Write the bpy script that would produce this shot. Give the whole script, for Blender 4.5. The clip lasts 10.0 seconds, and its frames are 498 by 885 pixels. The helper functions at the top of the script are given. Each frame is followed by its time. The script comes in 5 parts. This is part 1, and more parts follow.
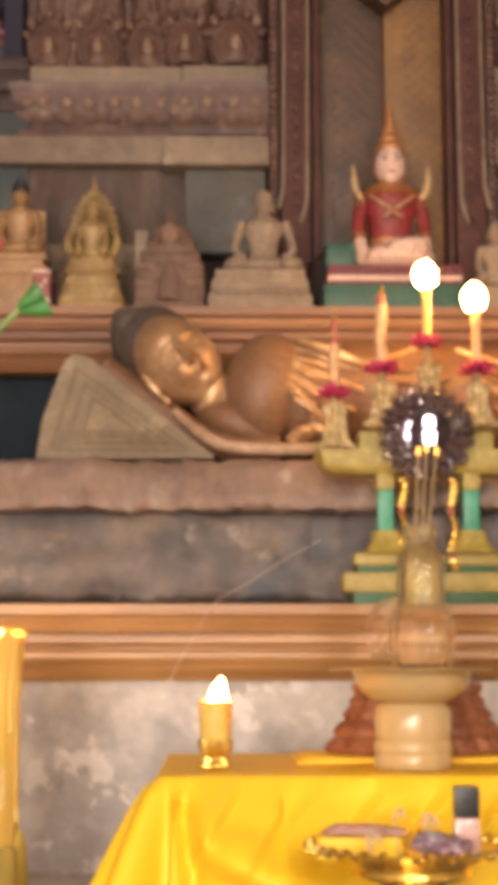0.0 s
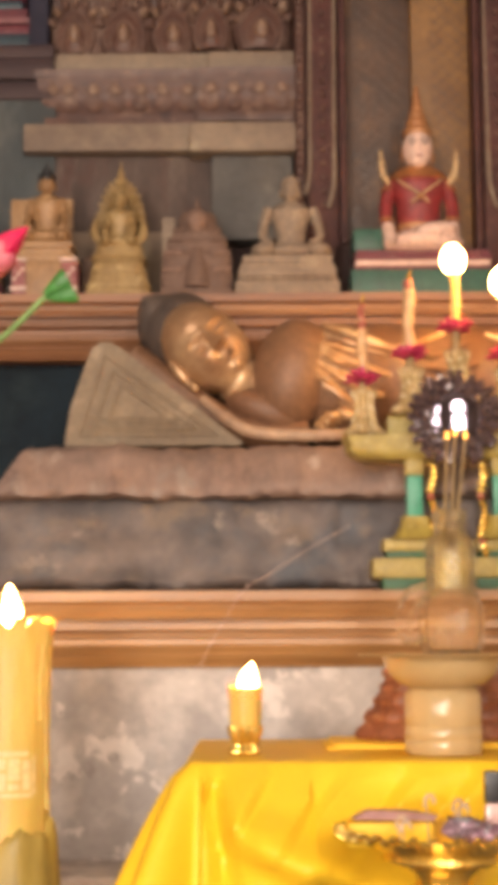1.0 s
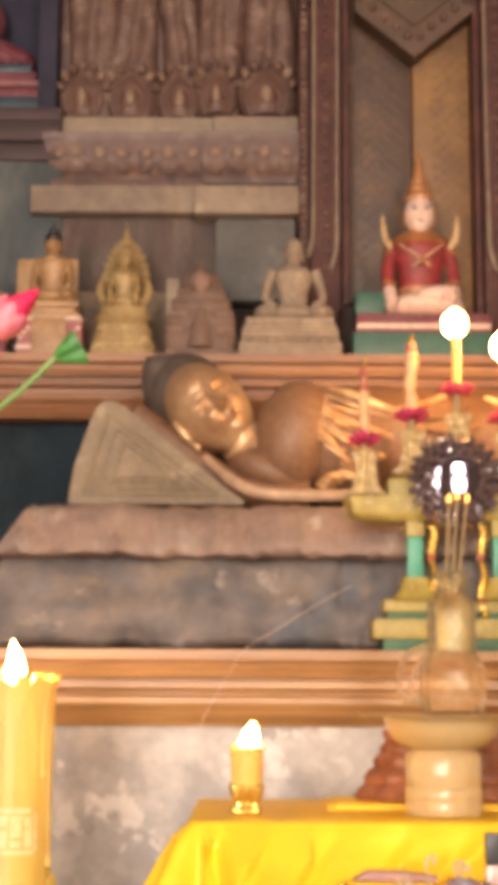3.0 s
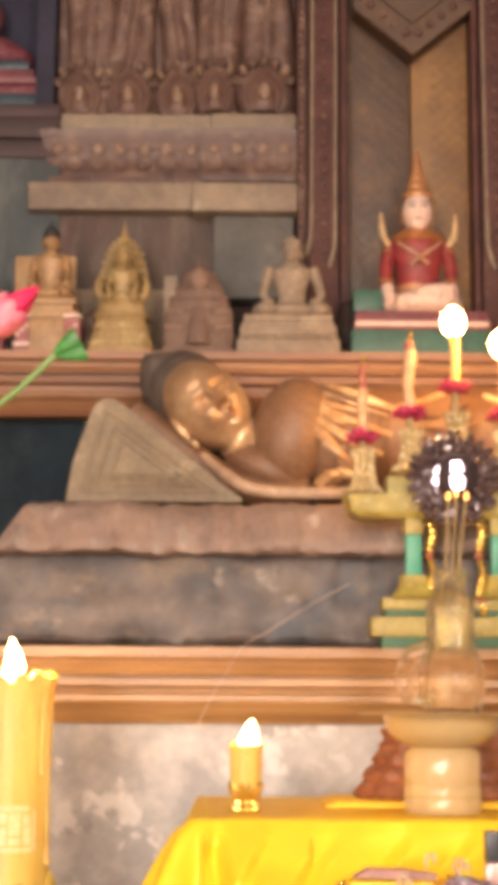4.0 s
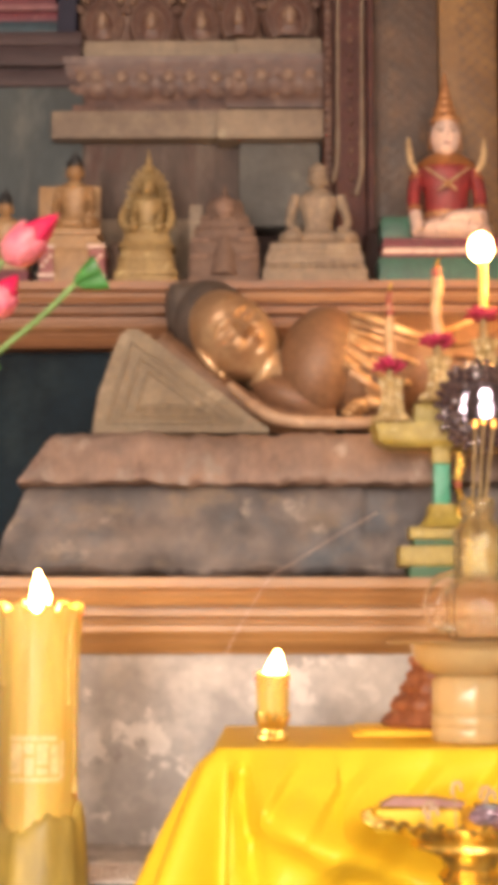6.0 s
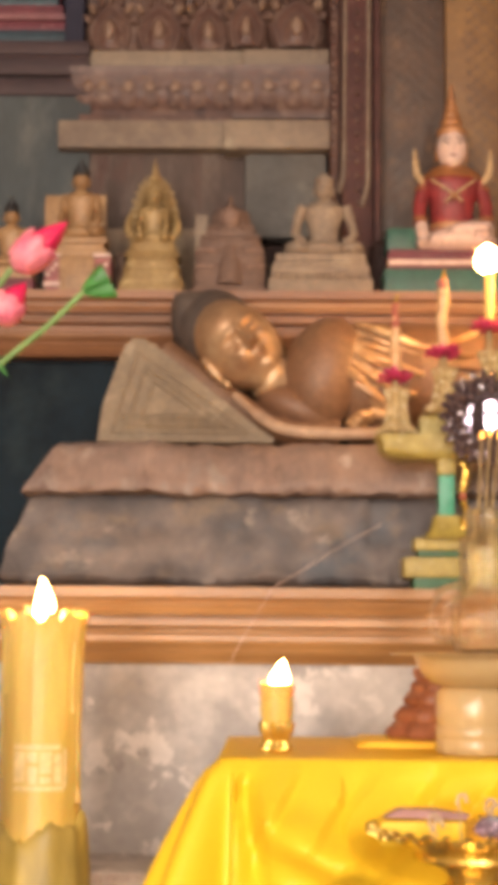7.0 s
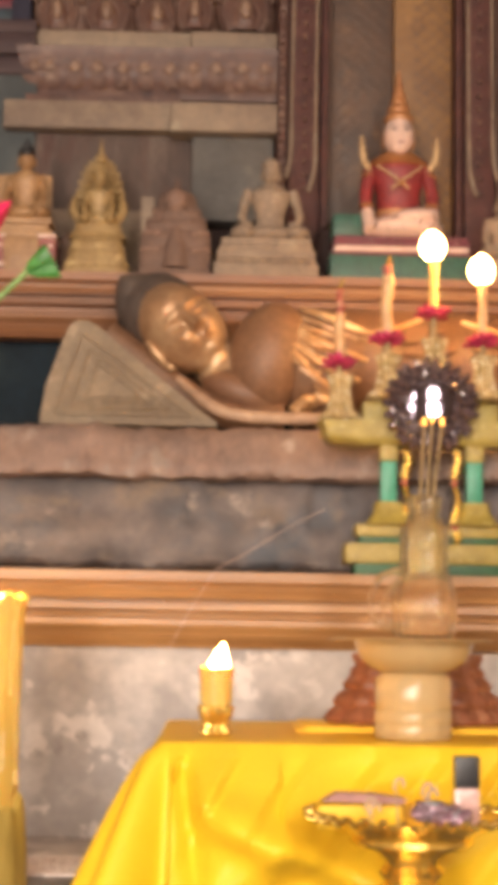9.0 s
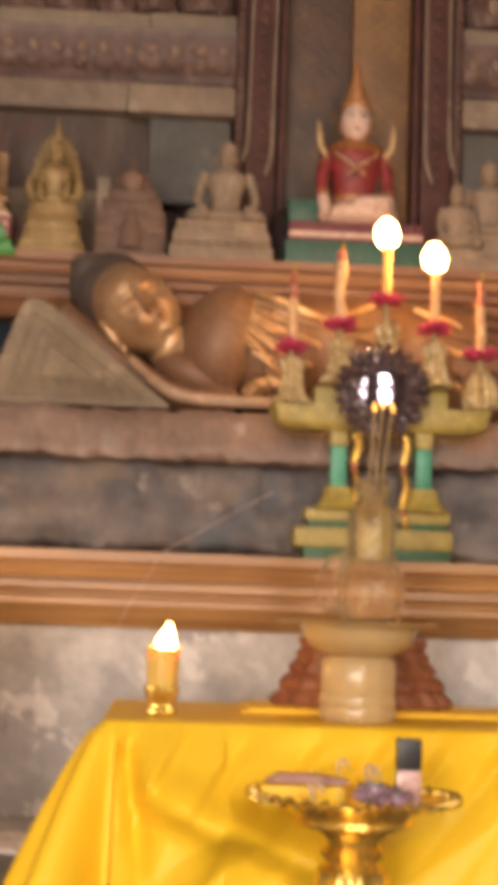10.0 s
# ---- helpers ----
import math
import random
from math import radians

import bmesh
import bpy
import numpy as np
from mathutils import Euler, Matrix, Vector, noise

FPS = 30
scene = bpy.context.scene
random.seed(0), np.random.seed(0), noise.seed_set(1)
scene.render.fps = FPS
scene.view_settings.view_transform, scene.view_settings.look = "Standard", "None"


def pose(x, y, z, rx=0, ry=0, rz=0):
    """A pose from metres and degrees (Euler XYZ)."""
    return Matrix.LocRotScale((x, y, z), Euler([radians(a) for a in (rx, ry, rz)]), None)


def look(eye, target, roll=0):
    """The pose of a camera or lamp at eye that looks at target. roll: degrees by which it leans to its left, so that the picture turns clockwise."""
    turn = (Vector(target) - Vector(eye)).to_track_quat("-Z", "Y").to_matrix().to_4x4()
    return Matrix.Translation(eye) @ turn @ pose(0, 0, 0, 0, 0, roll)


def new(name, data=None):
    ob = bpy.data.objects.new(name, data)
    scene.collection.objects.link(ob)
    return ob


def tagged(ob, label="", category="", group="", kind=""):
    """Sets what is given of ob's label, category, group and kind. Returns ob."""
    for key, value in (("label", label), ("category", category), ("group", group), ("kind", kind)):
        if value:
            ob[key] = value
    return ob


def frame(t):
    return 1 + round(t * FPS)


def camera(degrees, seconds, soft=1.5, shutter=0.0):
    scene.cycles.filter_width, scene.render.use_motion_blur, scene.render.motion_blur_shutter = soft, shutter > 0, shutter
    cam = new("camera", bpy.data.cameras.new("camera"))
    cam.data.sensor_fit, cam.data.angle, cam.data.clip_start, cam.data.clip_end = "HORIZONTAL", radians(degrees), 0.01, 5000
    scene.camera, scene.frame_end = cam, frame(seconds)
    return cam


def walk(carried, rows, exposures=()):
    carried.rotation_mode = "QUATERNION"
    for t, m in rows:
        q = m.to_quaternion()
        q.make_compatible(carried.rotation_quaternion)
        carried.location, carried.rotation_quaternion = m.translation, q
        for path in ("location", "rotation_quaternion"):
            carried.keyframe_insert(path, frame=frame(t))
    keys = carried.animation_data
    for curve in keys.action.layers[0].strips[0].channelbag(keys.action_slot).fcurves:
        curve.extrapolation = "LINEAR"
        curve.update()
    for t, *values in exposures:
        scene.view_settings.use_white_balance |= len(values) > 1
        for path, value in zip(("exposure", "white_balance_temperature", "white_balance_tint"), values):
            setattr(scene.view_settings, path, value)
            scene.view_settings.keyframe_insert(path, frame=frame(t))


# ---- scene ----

cam = camera(18.0, 10.0, soft=10.0, shutter=0.8)
# seconds, place in metres, yaw, pitch and roll in degrees
PATH = [
    (0.0, 0.0092, 0.0003, 0.8529, -1.064, 7.804, 0.056),
    (0.2, 0.0091, -0.0017, 0.8528, -0.831, 8.146, 0.115),
    (0.5, 0.0160, -0.0012, 0.8506, -0.992, 8.029, 0.253),
    (0.7, 0.0143, -0.0029, 0.8463, -0.516, 6.746, 0.484),
    (1.0, 0.0124, 0.0072, 0.8496, 0.065, 7.386, 0.314),
    (1.2, 0.0123, 0.0083, 0.8495, 0.389, 7.233, 0.041),
    (1.5, 0.0125, 0.0043, 0.8505, 0.220, 7.751, 0.346),
    (1.7, 0.0118, 0.0005, 0.8504, 0.673, 8.056, 0.351),
    (2.0, 0.0102, 0.0017, 0.8503, 0.990, 8.549, 0.050),
    (2.2, 0.0078, -0.0025, 0.8508, 0.944, 9.269, -0.382),
    (2.5, -0.0004, -0.0050, 0.8581, 0.720, 9.582, -0.780),
    (2.8, -0.0032, -0.0014, 0.8615, -0.065, 9.212, -0.528),
    (3.0, -0.0032, -0.0240, 0.8509, -0.211, 9.468, -0.309),
    (3.2, -0.0093, -0.0209, 0.8545, -0.199, 9.671, -0.174),
    (4.3, -0.0095, -0.0230, 0.8508, -0.421, 9.178, -0.403),
    (4.5, -0.0058, -0.0211, 0.8605, -0.022, 9.087, -0.668),
    (4.8, -0.0017, -0.0253, 0.8589, 0.016, 9.378, -0.287),
    (5.0, -0.0014, -0.0269, 0.8586, -0.010, 9.520, -0.499),
    (5.2, -0.0011, -0.0250, 0.8590, 0.035, 9.337, -0.334),
    (5.5, -0.0020, -0.0188, 0.8630, 0.900, 8.619, -0.032),
    (5.7, 0.0057, -0.0020, 0.8496, 0.948, 6.838, 0.038),
    (6.8, -0.0046, 0.0033, 0.8475, 0.596, 7.362, -0.454),
    (7.0, -0.0051, 0.0035, 0.8471, 0.828, 7.324, -0.494),
    (7.2, -0.0048, 0.0025, 0.8459, 1.015, 7.108, -0.592),
    (7.5, -0.0062, 0.0047, 0.8450, 0.791, 7.176, -0.570),
    (7.8, -0.0062, 0.0046, 0.8452, 0.791, 7.212, -0.570),
    (8.0, -0.0045, 0.0028, 0.8465, 0.814, 7.306, -0.385),
    (8.3, -0.0000, 0.0000, 0.8500, 0.000, 7.792, 0.000),
    (8.5, -0.0026, -0.0007, 0.8498, -0.357, 7.968, -0.204),
    (8.7, -0.0023, -0.0029, 0.8470, -0.526, 7.865, -0.569),
    (9.0, -0.0031, 0.0080, 0.8454, -1.287, 6.807, -0.987),
    (9.2, -0.0032, 0.0111, 0.8442, -1.916, 6.902, -1.506),
    (9.5, -0.0036, 0.0162, 0.8377, -3.205, 5.646, -1.585),
    (9.7, -0.0025, 0.0148, 0.8375, -3.367, 5.429, -1.558),
    (9.9, -0.0017, 0.0063, 0.8431, -3.404, 5.779, -1.895),
    (10.0, -0.0029, -0.0029, 0.8416, -3.182, 6.274, -1.959),
]
walk(cam, [(t, pose(x, y, z, 90 + pitch, roll, yaw)) for t, x, y, z, yaw, pitch, roll in PATH],
     exposures=[(0.0, 0.75), (1.5, 0.79), (2.0, 0.80), (2.5, 1.0), (4.5, 1.07), (5.5, 1.0), (7.5, 0.83), (9.0, 0.85), (9.5, 0.83), (9.7, 0.54), (10.0, 0.44)])

# ---- light: dim hall, one glazed window behind the viewer, candle flames ----
world = bpy.data.worlds.new("hall_sky")
scene.world = world
world.use_nodes = True
sky = world.node_tree.nodes.new("ShaderNodeTexSky")
sky.sky_type, sky.sun_disc, sky.sun_elevation, sky.sun_rotation = "NISHITA", False, radians(35), radians(200)
world.node_tree.links.new(sky.outputs[0], world.node_tree.nodes["Background"].inputs[0])
world.node_tree.nodes["Background"].inputs[1].default_value = 0.1


def area_lamp(name, m, sx, sy, watts, colour):
    data = bpy.data.lights.new(name, "AREA")
    data.shape, data.size, data.size_y, data.energy, data.color = "RECTANGLE", sx, sy, watts, colour
    ob = new(name, data)
    ob.matrix_world = m
    return ob


for x, watts in ((-0.30, 75), (1.42, 130)):
    area_lamp("window_daylight", pose(x, -3.96, 2.55, 90, 0, 0), 0.56, 1.66, watts, (1.0, 0.862, 0.74))
area_lamp("door_daylight", look((-1.55, -3.93, 1.4), (0.0, 3.2, 1.2)), 1.3, 2.2, 185, (1.0, 0.862, 0.74))

# ---- materials ----


def rgb(c):
    return (*c, 1.0)


def material(name, a, b, rough=0.6, metal=0.0, scale=8.0, fine=120.0, bump=0.15, stretch=(1, 1, 1), spots=None, spec=0.5,
             rough_var=0.12, contrast=(0.35, 0.65), grain_depth=0.2, **extra):
    """Two colours mixed by broad noise, darkened grain at a fine scale, bump from both; spots is a third colour in patches."""
    m = bpy.data.materials.new(name)
    m.use_nodes = True
    nt = m.node_tree
    nodes, link = nt.nodes, nt.links.new
    bsdf = nodes["Principled BSDF"]
    co = nodes.new("ShaderNodeTexCoord")
    mp = nodes.new("ShaderNodeMapping")
    mp.inputs["Scale"].default_value = stretch
    link(co.outputs["Object"], mp.inputs["Vector"])
    n1 = nodes.new("ShaderNodeTexNoise")
    n1.inputs["Scale"].default_value, n1.inputs["Detail"].default_value, n1.inputs["Roughness"].default_value = scale, 6, 0.6
    n2 = nodes.new("ShaderNodeTexNoise")
    n2.inputs["Scale"].default_value, n2.inputs["Detail"].default_value = fine, 3
    link(mp.outputs[0], n1.inputs["Vector"])
    link(mp.outputs[0], n2.inputs["Vector"])
    r1 = nodes.new("ShaderNodeMapRange")
    r1.inputs["From Min"].default_value, r1.inputs["From Max"].default_value = contrast
    link(n1.outputs["Fac"], r1.inputs["Value"])
    mix = nodes.new("ShaderNodeMix")
    mix.data_type = "RGBA"
    mix.inputs["A"].default_value, mix.inputs["B"].default_value = rgb(a), rgb(b)
    link(r1.outputs[0], mix.inputs["Factor"])
    out = mix.outputs["Result"]
    layers = spots if isinstance(spots, list) else [spots] if spots else []
    for layer, (colour, size, low, high) in enumerate(layers):
        n3 = nodes.new("ShaderNodeTexNoise")
        n3.inputs["Scale"].default_value, n3.inputs["Detail"].default_value, n3.inputs["Roughness"].default_value = size, 8, 0.65
        shift = nodes.new("ShaderNodeVectorMath")
        shift.inputs[1].default_value = (3.7 + 4.1 * layer, 1.9 + 2.3 * layer, 5.3)
        link(mp.outputs[0], shift.inputs[0])
        link(shift.outputs[0], n3.inputs["Vector"])
        r3 = nodes.new("ShaderNodeMapRange")
        r3.inputs["From Min"].default_value, r3.inputs["From Max"].default_value = low, high
        link(n3.outputs["Fac"], r3.inputs["Value"])
        mix3 = nodes.new("ShaderNodeMix")
        mix3.data_type = "RGBA"
        mix3.inputs["B"].default_value = rgb(colour)
        link(out, mix3.inputs["A"])
        link(r3.outputs[0], mix3.inputs["Factor"])
        out = mix3.outputs["Result"]
    grain = nodes.new("ShaderNodeMix")
    grain.data_type, grain.blend_type = "RGBA", "MULTIPLY"
    grain.inputs["Factor"].default_value = 1.0
    rg = nodes.new("ShaderNodeMapRange")
    rg.inputs["From Min"].default_value, rg.inputs["From Max"].default_value = 0.3, 0.7
    rg.inputs["To Min"].default_value, rg.inputs["To Max"].default_value = 1 - 1.1 * grain_depth, 1 + 0.6 * grain_depth
    link(n2.outputs["Fac"], rg.inputs["Value"])
    link(out, grain.inputs["A"])
    link(rg.outputs[0], grain.inputs["B"])
    link(grain.outputs["Result"], bsdf.inputs["Base Color"])
    rr = nodes.new("ShaderNodeMapRange")
    rr.inputs["To Min"].default_value, rr.inputs["To Max"].default_value = max(0.02, rough - rough_var), min(1.0, rough + rough_var)
    link(n2.outputs["Fac"], rr.inputs["Value"])
    link(rr.outputs[0], bsdf.inputs["Roughness"])
    bsdf.inputs["Metallic"].default_value = metal
    bsdf.inputs["Specular IOR Level"].default_value = spec
    if bump:
        add = nodes.new("ShaderNodeMath")
        add.operation = "MULTIPLY_ADD"
        add.inputs[1].default_value = 0.35
        link(n2.outputs["Fac"], add.inputs[0])
        link(n1.outputs["Fac"], add.inputs[2])
        bp = nodes.new("ShaderNodeBump")
        bp.inputs["Strength"].default_value, bp.inputs["Distance"].default_value = bump, 0.01
        link(add.outputs[0], bp.inputs["Height"])
        link(bp.outputs[0], bsdf.inputs["Normal"])
    for key, value in extra.items():
        bsdf.inputs[key.replace("_", " ").title() if key != "IOR" else key].default_value = value
    return m


def glowing(name, colour, strength):
    m = bpy.data.materials.new(name)
    m.use_nodes = True
    bsdf = m.node_tree.nodes["Principled BSDF"]
    bsdf.inputs["Base Color"].default_value = rgb(colour)
    bsdf.inputs["Emission Color"].default_value = rgb(colour)
    bsdf.inputs["Emission Strength"].default_value = strength
    return m


def glass(name, colour, rough=0.05, ior=1.4, bump=0.0, scale=30.0, clear=1.0):
    m = bpy.data.materials.new(name)
    m.use_nodes = True
    nt = m.node_tree
    bsdf = nt.nodes["Principled BSDF"]
    bsdf.inputs["Base Color"].default_value = rgb(colour)
    bsdf.inputs["Roughness"].default_value = rough
    bsdf.inputs["IOR"].default_value = ior
    bsdf.inputs["Transmission Weight"].default_value = clear
    bsdf.inputs["Coat Weight"].default_value = 0.5
    bsdf.inputs["Coat Roughness"].default_value = 0.04
    if bump:
        n = nt.nodes.new("ShaderNodeTexNoise")
        n.inputs["Scale"].default_value = scale
        bp = nt.nodes.new("ShaderNodeBump")
        bp.inputs["Strength"].default_value, bp.inputs["Distance"].default_value = bump, 0.004
        nt.links.new(n.outputs["Fac"], bp.inputs["Height"])
        nt.links.new(bp.outputs[0], bsdf.inputs["Normal"])
    return m


M = {}
M["moulding"] = material("varnished_wood", (0.295, 0.132, 0.062), (0.185, 0.079, 0.037), 0.45, scale=6, fine=60, bump=0.1, stretch=(0.25, 6, 6), spec=0.4, spots=((0.36, 0.19, 0.095), 3, 0.57, 0.68))
M["plaster"] = material("mottled_plaster", (0.565, 0.515, 0.485), (0.385, 0.35, 0.335), 0.75, scale=7, fine=40, bump=0.3, contrast=(0.43, 0.57), grain_depth=0.1, spots=[((0.68, 0.62, 0.585), 9, 0.545, 0.575), ((0.30, 0.265, 0.25), 6, 0.60, 0.64), ((0.46, 0.395, 0.345), 4, 0.56, 0.66)])
M["rock_low"] = material("grey_painted_rock", (0.215, 0.172, 0.155), (0.115, 0.102, 0.104), 0.75, scale=5.5, fine=35, bump=0.7, contrast=(0.40, 0.60), grain_depth=0.15, spots=[((0.110, 0.118, 0.135), 4.5, 0.56, 0.68), ((0.225, 0.170, 0.130), 6.0, 0.57, 0.68), ((0.33, 0.275, 0.24), 9.0, 0.60, 0.67)])
M["rock_top"] = material("brown_painted_rock", (0.31, 0.205, 0.162), (0.205, 0.142, 0.120), 0.72, scale=6, fine=40, bump=0.6, contrast=(0.36, 0.64), grain_depth=0.14, stretch=(1.8, 1.4, 0.7), spots=[((0.29, 0.235, 0.21), 5, 0.53, 0.64), ((0.40, 0.31, 0.26), 8, 0.60, 0.68), ((0.14, 0.088, 0.075), 3.6, 0.58, 0.68)])
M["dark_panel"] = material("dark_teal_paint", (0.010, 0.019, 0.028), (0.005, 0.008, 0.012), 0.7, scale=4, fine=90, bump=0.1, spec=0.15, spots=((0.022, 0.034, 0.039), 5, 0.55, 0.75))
M["back_plaster"] = material("grey_green_plaster", (0.076, 0.086, 0.090), (0.050, 0.056, 0.060), 0.85, scale=5, fine=60, bump=0.25, grain_depth=0.12, stretch=(1.6, 1, 0.5), spots=((0.105, 0.108, 0.105), 6, 0.55, 0.7))
M["carved"] = material("brown_carved_stucco", (0.120, 0.055, 0.040), (0.070, 0.030, 0.024), 0.5, scale=14, fine=90, bump=0.3, spots=[((0.175, 0.10, 0.072), 18, 0.52, 0.66), ((0.055, 0.024, 0.022), 8, 0.58, 0.7)])
M["slab"] = material("tan_stone_slab", (0.265, 0.195, 0.138), (0.175, 0.125, 0.095), 0.7, scale=5, fine=60, bump=0.3, grain_depth=0.14, spots=[((0.15, 0.105, 0.08), 7, 0.54, 0.66), ((0.33, 0.265, 0.19), 6, 0.57, 0.66)])
M["pillar"] = material("dark_red_pillar", (0.088, 0.030, 0.025), (0.052, 0.018, 0.016), 0.6, scale=18, fine=120, bump=0.35, spec=0.25, spots=((0.115, 0.052, 0.040), 22, 0.56, 0.68))
# recess gilding in two tones: light on the right panel is in this colour
M["gold_wall"] = material("aged_gilt_panel_lit", (0.215, 0.105, 0.030), (0.135, 0.062, 0.020), 0.5, metal=0.15, scale=7, fine=60, bump=0.3, grain_depth=0.15, spots=((0.10, 0.045, 0.018), 14, 0.55, 0.68))
# shaded tone of the recess, reddened for the warm haze of the flames
M["gold_wall_dim"] = material("gilt_panel_shaded", (0.094, 0.045, 0.023), (0.058, 0.028, 0.016), 0.55, scale=9, fine=60, bump=0.35, grain_depth=0.2, spots=((0.14, 0.07, 0.032), 20, 0.57, 0.68))
M["dark_wood"] = material("dark_wood", (0.040, 0.021, 0.018), (0.024, 0.013, 0.012), 0.65, scale=8, fine=80, bump=0.15, stretch=(0.4, 3, 3), spec=0.2)
M["stone_floor"] = material("grey_stone_floor", (0.20, 0.18, 0.165), (0.14, 0.125, 0.115), 0.4, scale=4, fine=60, bump=0.08)
M["hall_wall"] = material("cream_hall_paint", (0.55, 0.46, 0.36), (0.47, 0.39, 0.31), 0.8, scale=3, fine=60, bump=0.1)
M["ceiling"] = material("ceiling_paint", (0.48, 0.42, 0.35), (0.40, 0.35, 0.30), 0.85, scale=3, fine=60, bump=0.1)
M["satin"] = material("yellow_satin", (0.92, 0.595, 0.030), (0.87, 0.52, 0.018), 0.50, scale=5, fine=400, bump=0.04, rough_var=0.05, spec=0.38, grain_depth=0.04)
# the pale spots paint highlights into the gilding of the face
M["gilt"] = material("old_gilding", (0.50, 0.315, 0.18), (0.36, 0.205, 0.115), 0.36, metal=0.5, scale=7, fine=60, bump=0.08, grain_depth=0.1, rough_var=0.08, spots=((0.68, 0.49, 0.30), 5, 0.50, 0.68))
M["robe"] = material("brown_gilt_robe", (0.205, 0.105, 0.056), (0.150, 0.072, 0.040), 0.5, metal=0.05, scale=6, fine=80, bump=0.2, spec=0.4, spots=((0.27, 0.145, 0.075), 5, 0.55, 0.7))
M["hair"] = material("dark_painted_hair", (0.085, 0.06, 0.048), (0.06, 0.042, 0.036), 0.65, scale=20, fine=120, bump=0.3)
M["pillow"] = material("khaki_painted_cushion", (0.255, 0.19, 0.125), (0.185, 0.135, 0.09), 0.7, scale=10, fine=80, bump=0.3, spots=((0.30, 0.23, 0.16), 14, 0.55, 0.63))
M["wax"] = material("yellow_wax", (0.80, 0.55, 0.155), (0.68, 0.44, 0.095), 0.42, scale=9, fine=40, bump=0.2, stretch=(1, 1, 0.15), grain_depth=0.15, subsurface_weight=0.35, subsurface_scale=0.012)
M["wax_old"] = material("spilt_wax", (0.56, 0.38, 0.07), (0.36, 0.25, 0.06), 0.5, scale=10, fine=50, bump=0.3, stretch=(1, 1, 0.3), grain_depth=0.15, spots=((0.30, 0.215, 0.075), 9, 0.50, 0.62))
M["gold"] = material("polished_gold", (0.92, 0.66, 0.19), (0.78, 0.50, 0.10), 0.22, metal=0.9, scale=20, fine=90, bump=0.12, rough_var=0.08, grain_depth=0.1)
M["flame"] = glowing("candle_flame", (1.0, 0.51, 0.14), 92.0)
M["amber_glass"] = glass("amber_glass", (1.0, 0.95, 0.82), 0.02, 1.09, 0.3, 26, 0.99)
M["amber_resin"] = material("amber_resin", (0.79, 0.59, 0.31), (0.71, 0.51, 0.25), 0.2, scale=5, fine=60, bump=0.03, rough_var=0.05, transmission_weight=0.45, grain_depth=0.03)
M["violet_glass"] = material("smoky_violet_crystal", (0.20, 0.125, 0.125), (0.085, 0.05, 0.055), 0.07, scale=60, fine=160, bump=0.15, spec=1.0, metal=0.2, rough_var=0.05, transmission_weight=0.35)
M["mirror"] = material("dark_mirror", (0.26, 0.22, 0.27), (0.20, 0.17, 0.22), 0.05, metal=1.0, bump=0, rough_var=0.02)
M["red_brown"] = material("red_brown_resin", (0.29, 0.105, 0.050), (0.21, 0.070, 0.034), 0.32, scale=14, fine=80, bump=0.15, spots=((0.36, 0.16, 0.085), 30, 0.56, 0.66))
M["pink"] = material("magenta_plastic", (0.55, 0.045, 0.125), (0.42, 0.025, 0.09), 0.4, scale=25, fine=120, bump=0.1)
M["petal_pink"] = material("pale_pink_petal", (0.80, 0.26, 0.30), (0.72, 0.12, 0.20), 0.5, scale=30, fine=150, bump=0.1)
M["petal_hot"] = material("hot_pink_petal", (0.72, 0.012, 0.10), (0.62, 0.01, 0.08), 0.5, scale=20, fine=150, bump=0.1)
M["leaf"] = material("green_plastic_leaf", (0.045, 0.20, 0.03), (0.03, 0.135, 0.02), 0.45, scale=25, fine=150, bump=0.1, spots=((0.07, 0.27, 0.05), 20, 0.55, 0.68))
M["stem"] = material("pale_green_stem", (0.20, 0.33, 0.10), (0.15, 0.27, 0.07), 0.5, scale=25, fine=150, bump=0.1)
M["yellow_paint"] = material("yellow_glitter_paint", (0.42, 0.31, 0.065), (0.29, 0.21, 0.045), 0.4, scale=30, fine=260, bump=0.4, spots=((0.58, 0.45, 0.16), 70, 0.57, 0.68))
M["green_paint"] = material("turquoise_green_paint", (0.06, 0.33, 0.20), (0.045, 0.26, 0.155), 0.4, scale=20, fine=120, bump=0.1)
M["dark_green"] = material("dark_green_paint", (0.020, 0.105, 0.026), (0.014, 0.070, 0.018), 0.5, scale=20, fine=120, bump=0.1)
M["cream_wax"] = material("cream_wax", (0.74, 0.47, 0.24), (0.60, 0.33, 0.15), 0.4, scale=40, fine=120, bump=0.3, spots=((0.52, 0.14, 0.07), 55, 0.60, 0.68))
M["red_wax"] = material("red_wax", (0.46, 0.13, 0.085), (0.36, 0.085, 0.055), 0.4, scale=45, fine=120, bump=0.2, spots=((0.66, 0.42, 0.20), 60, 0.56, 0.66))
M["stone_grey"] = material("pale_carved_stone", (0.27, 0.198, 0.142), (0.20, 0.145, 0.108), 0.7, scale=12, fine=90, bump=0.3, spots=((0.32, 0.25, 0.18), 18, 0.57, 0.68))
M["stone_brown"] = material("brown_carved_stone", (0.165, 0.098, 0.072), (0.115, 0.066, 0.050), 0.7, scale=14, fine=90, bump=0.35)
M["stone_gold"] = material("pale_gold_paint", (0.35, 0.235, 0.100), (0.24, 0.150, 0.062), 0.5, metal=0.15, scale=16, fine=90, bump=0.3, spots=((0.48, 0.35, 0.17), 22, 0.57, 0.67))
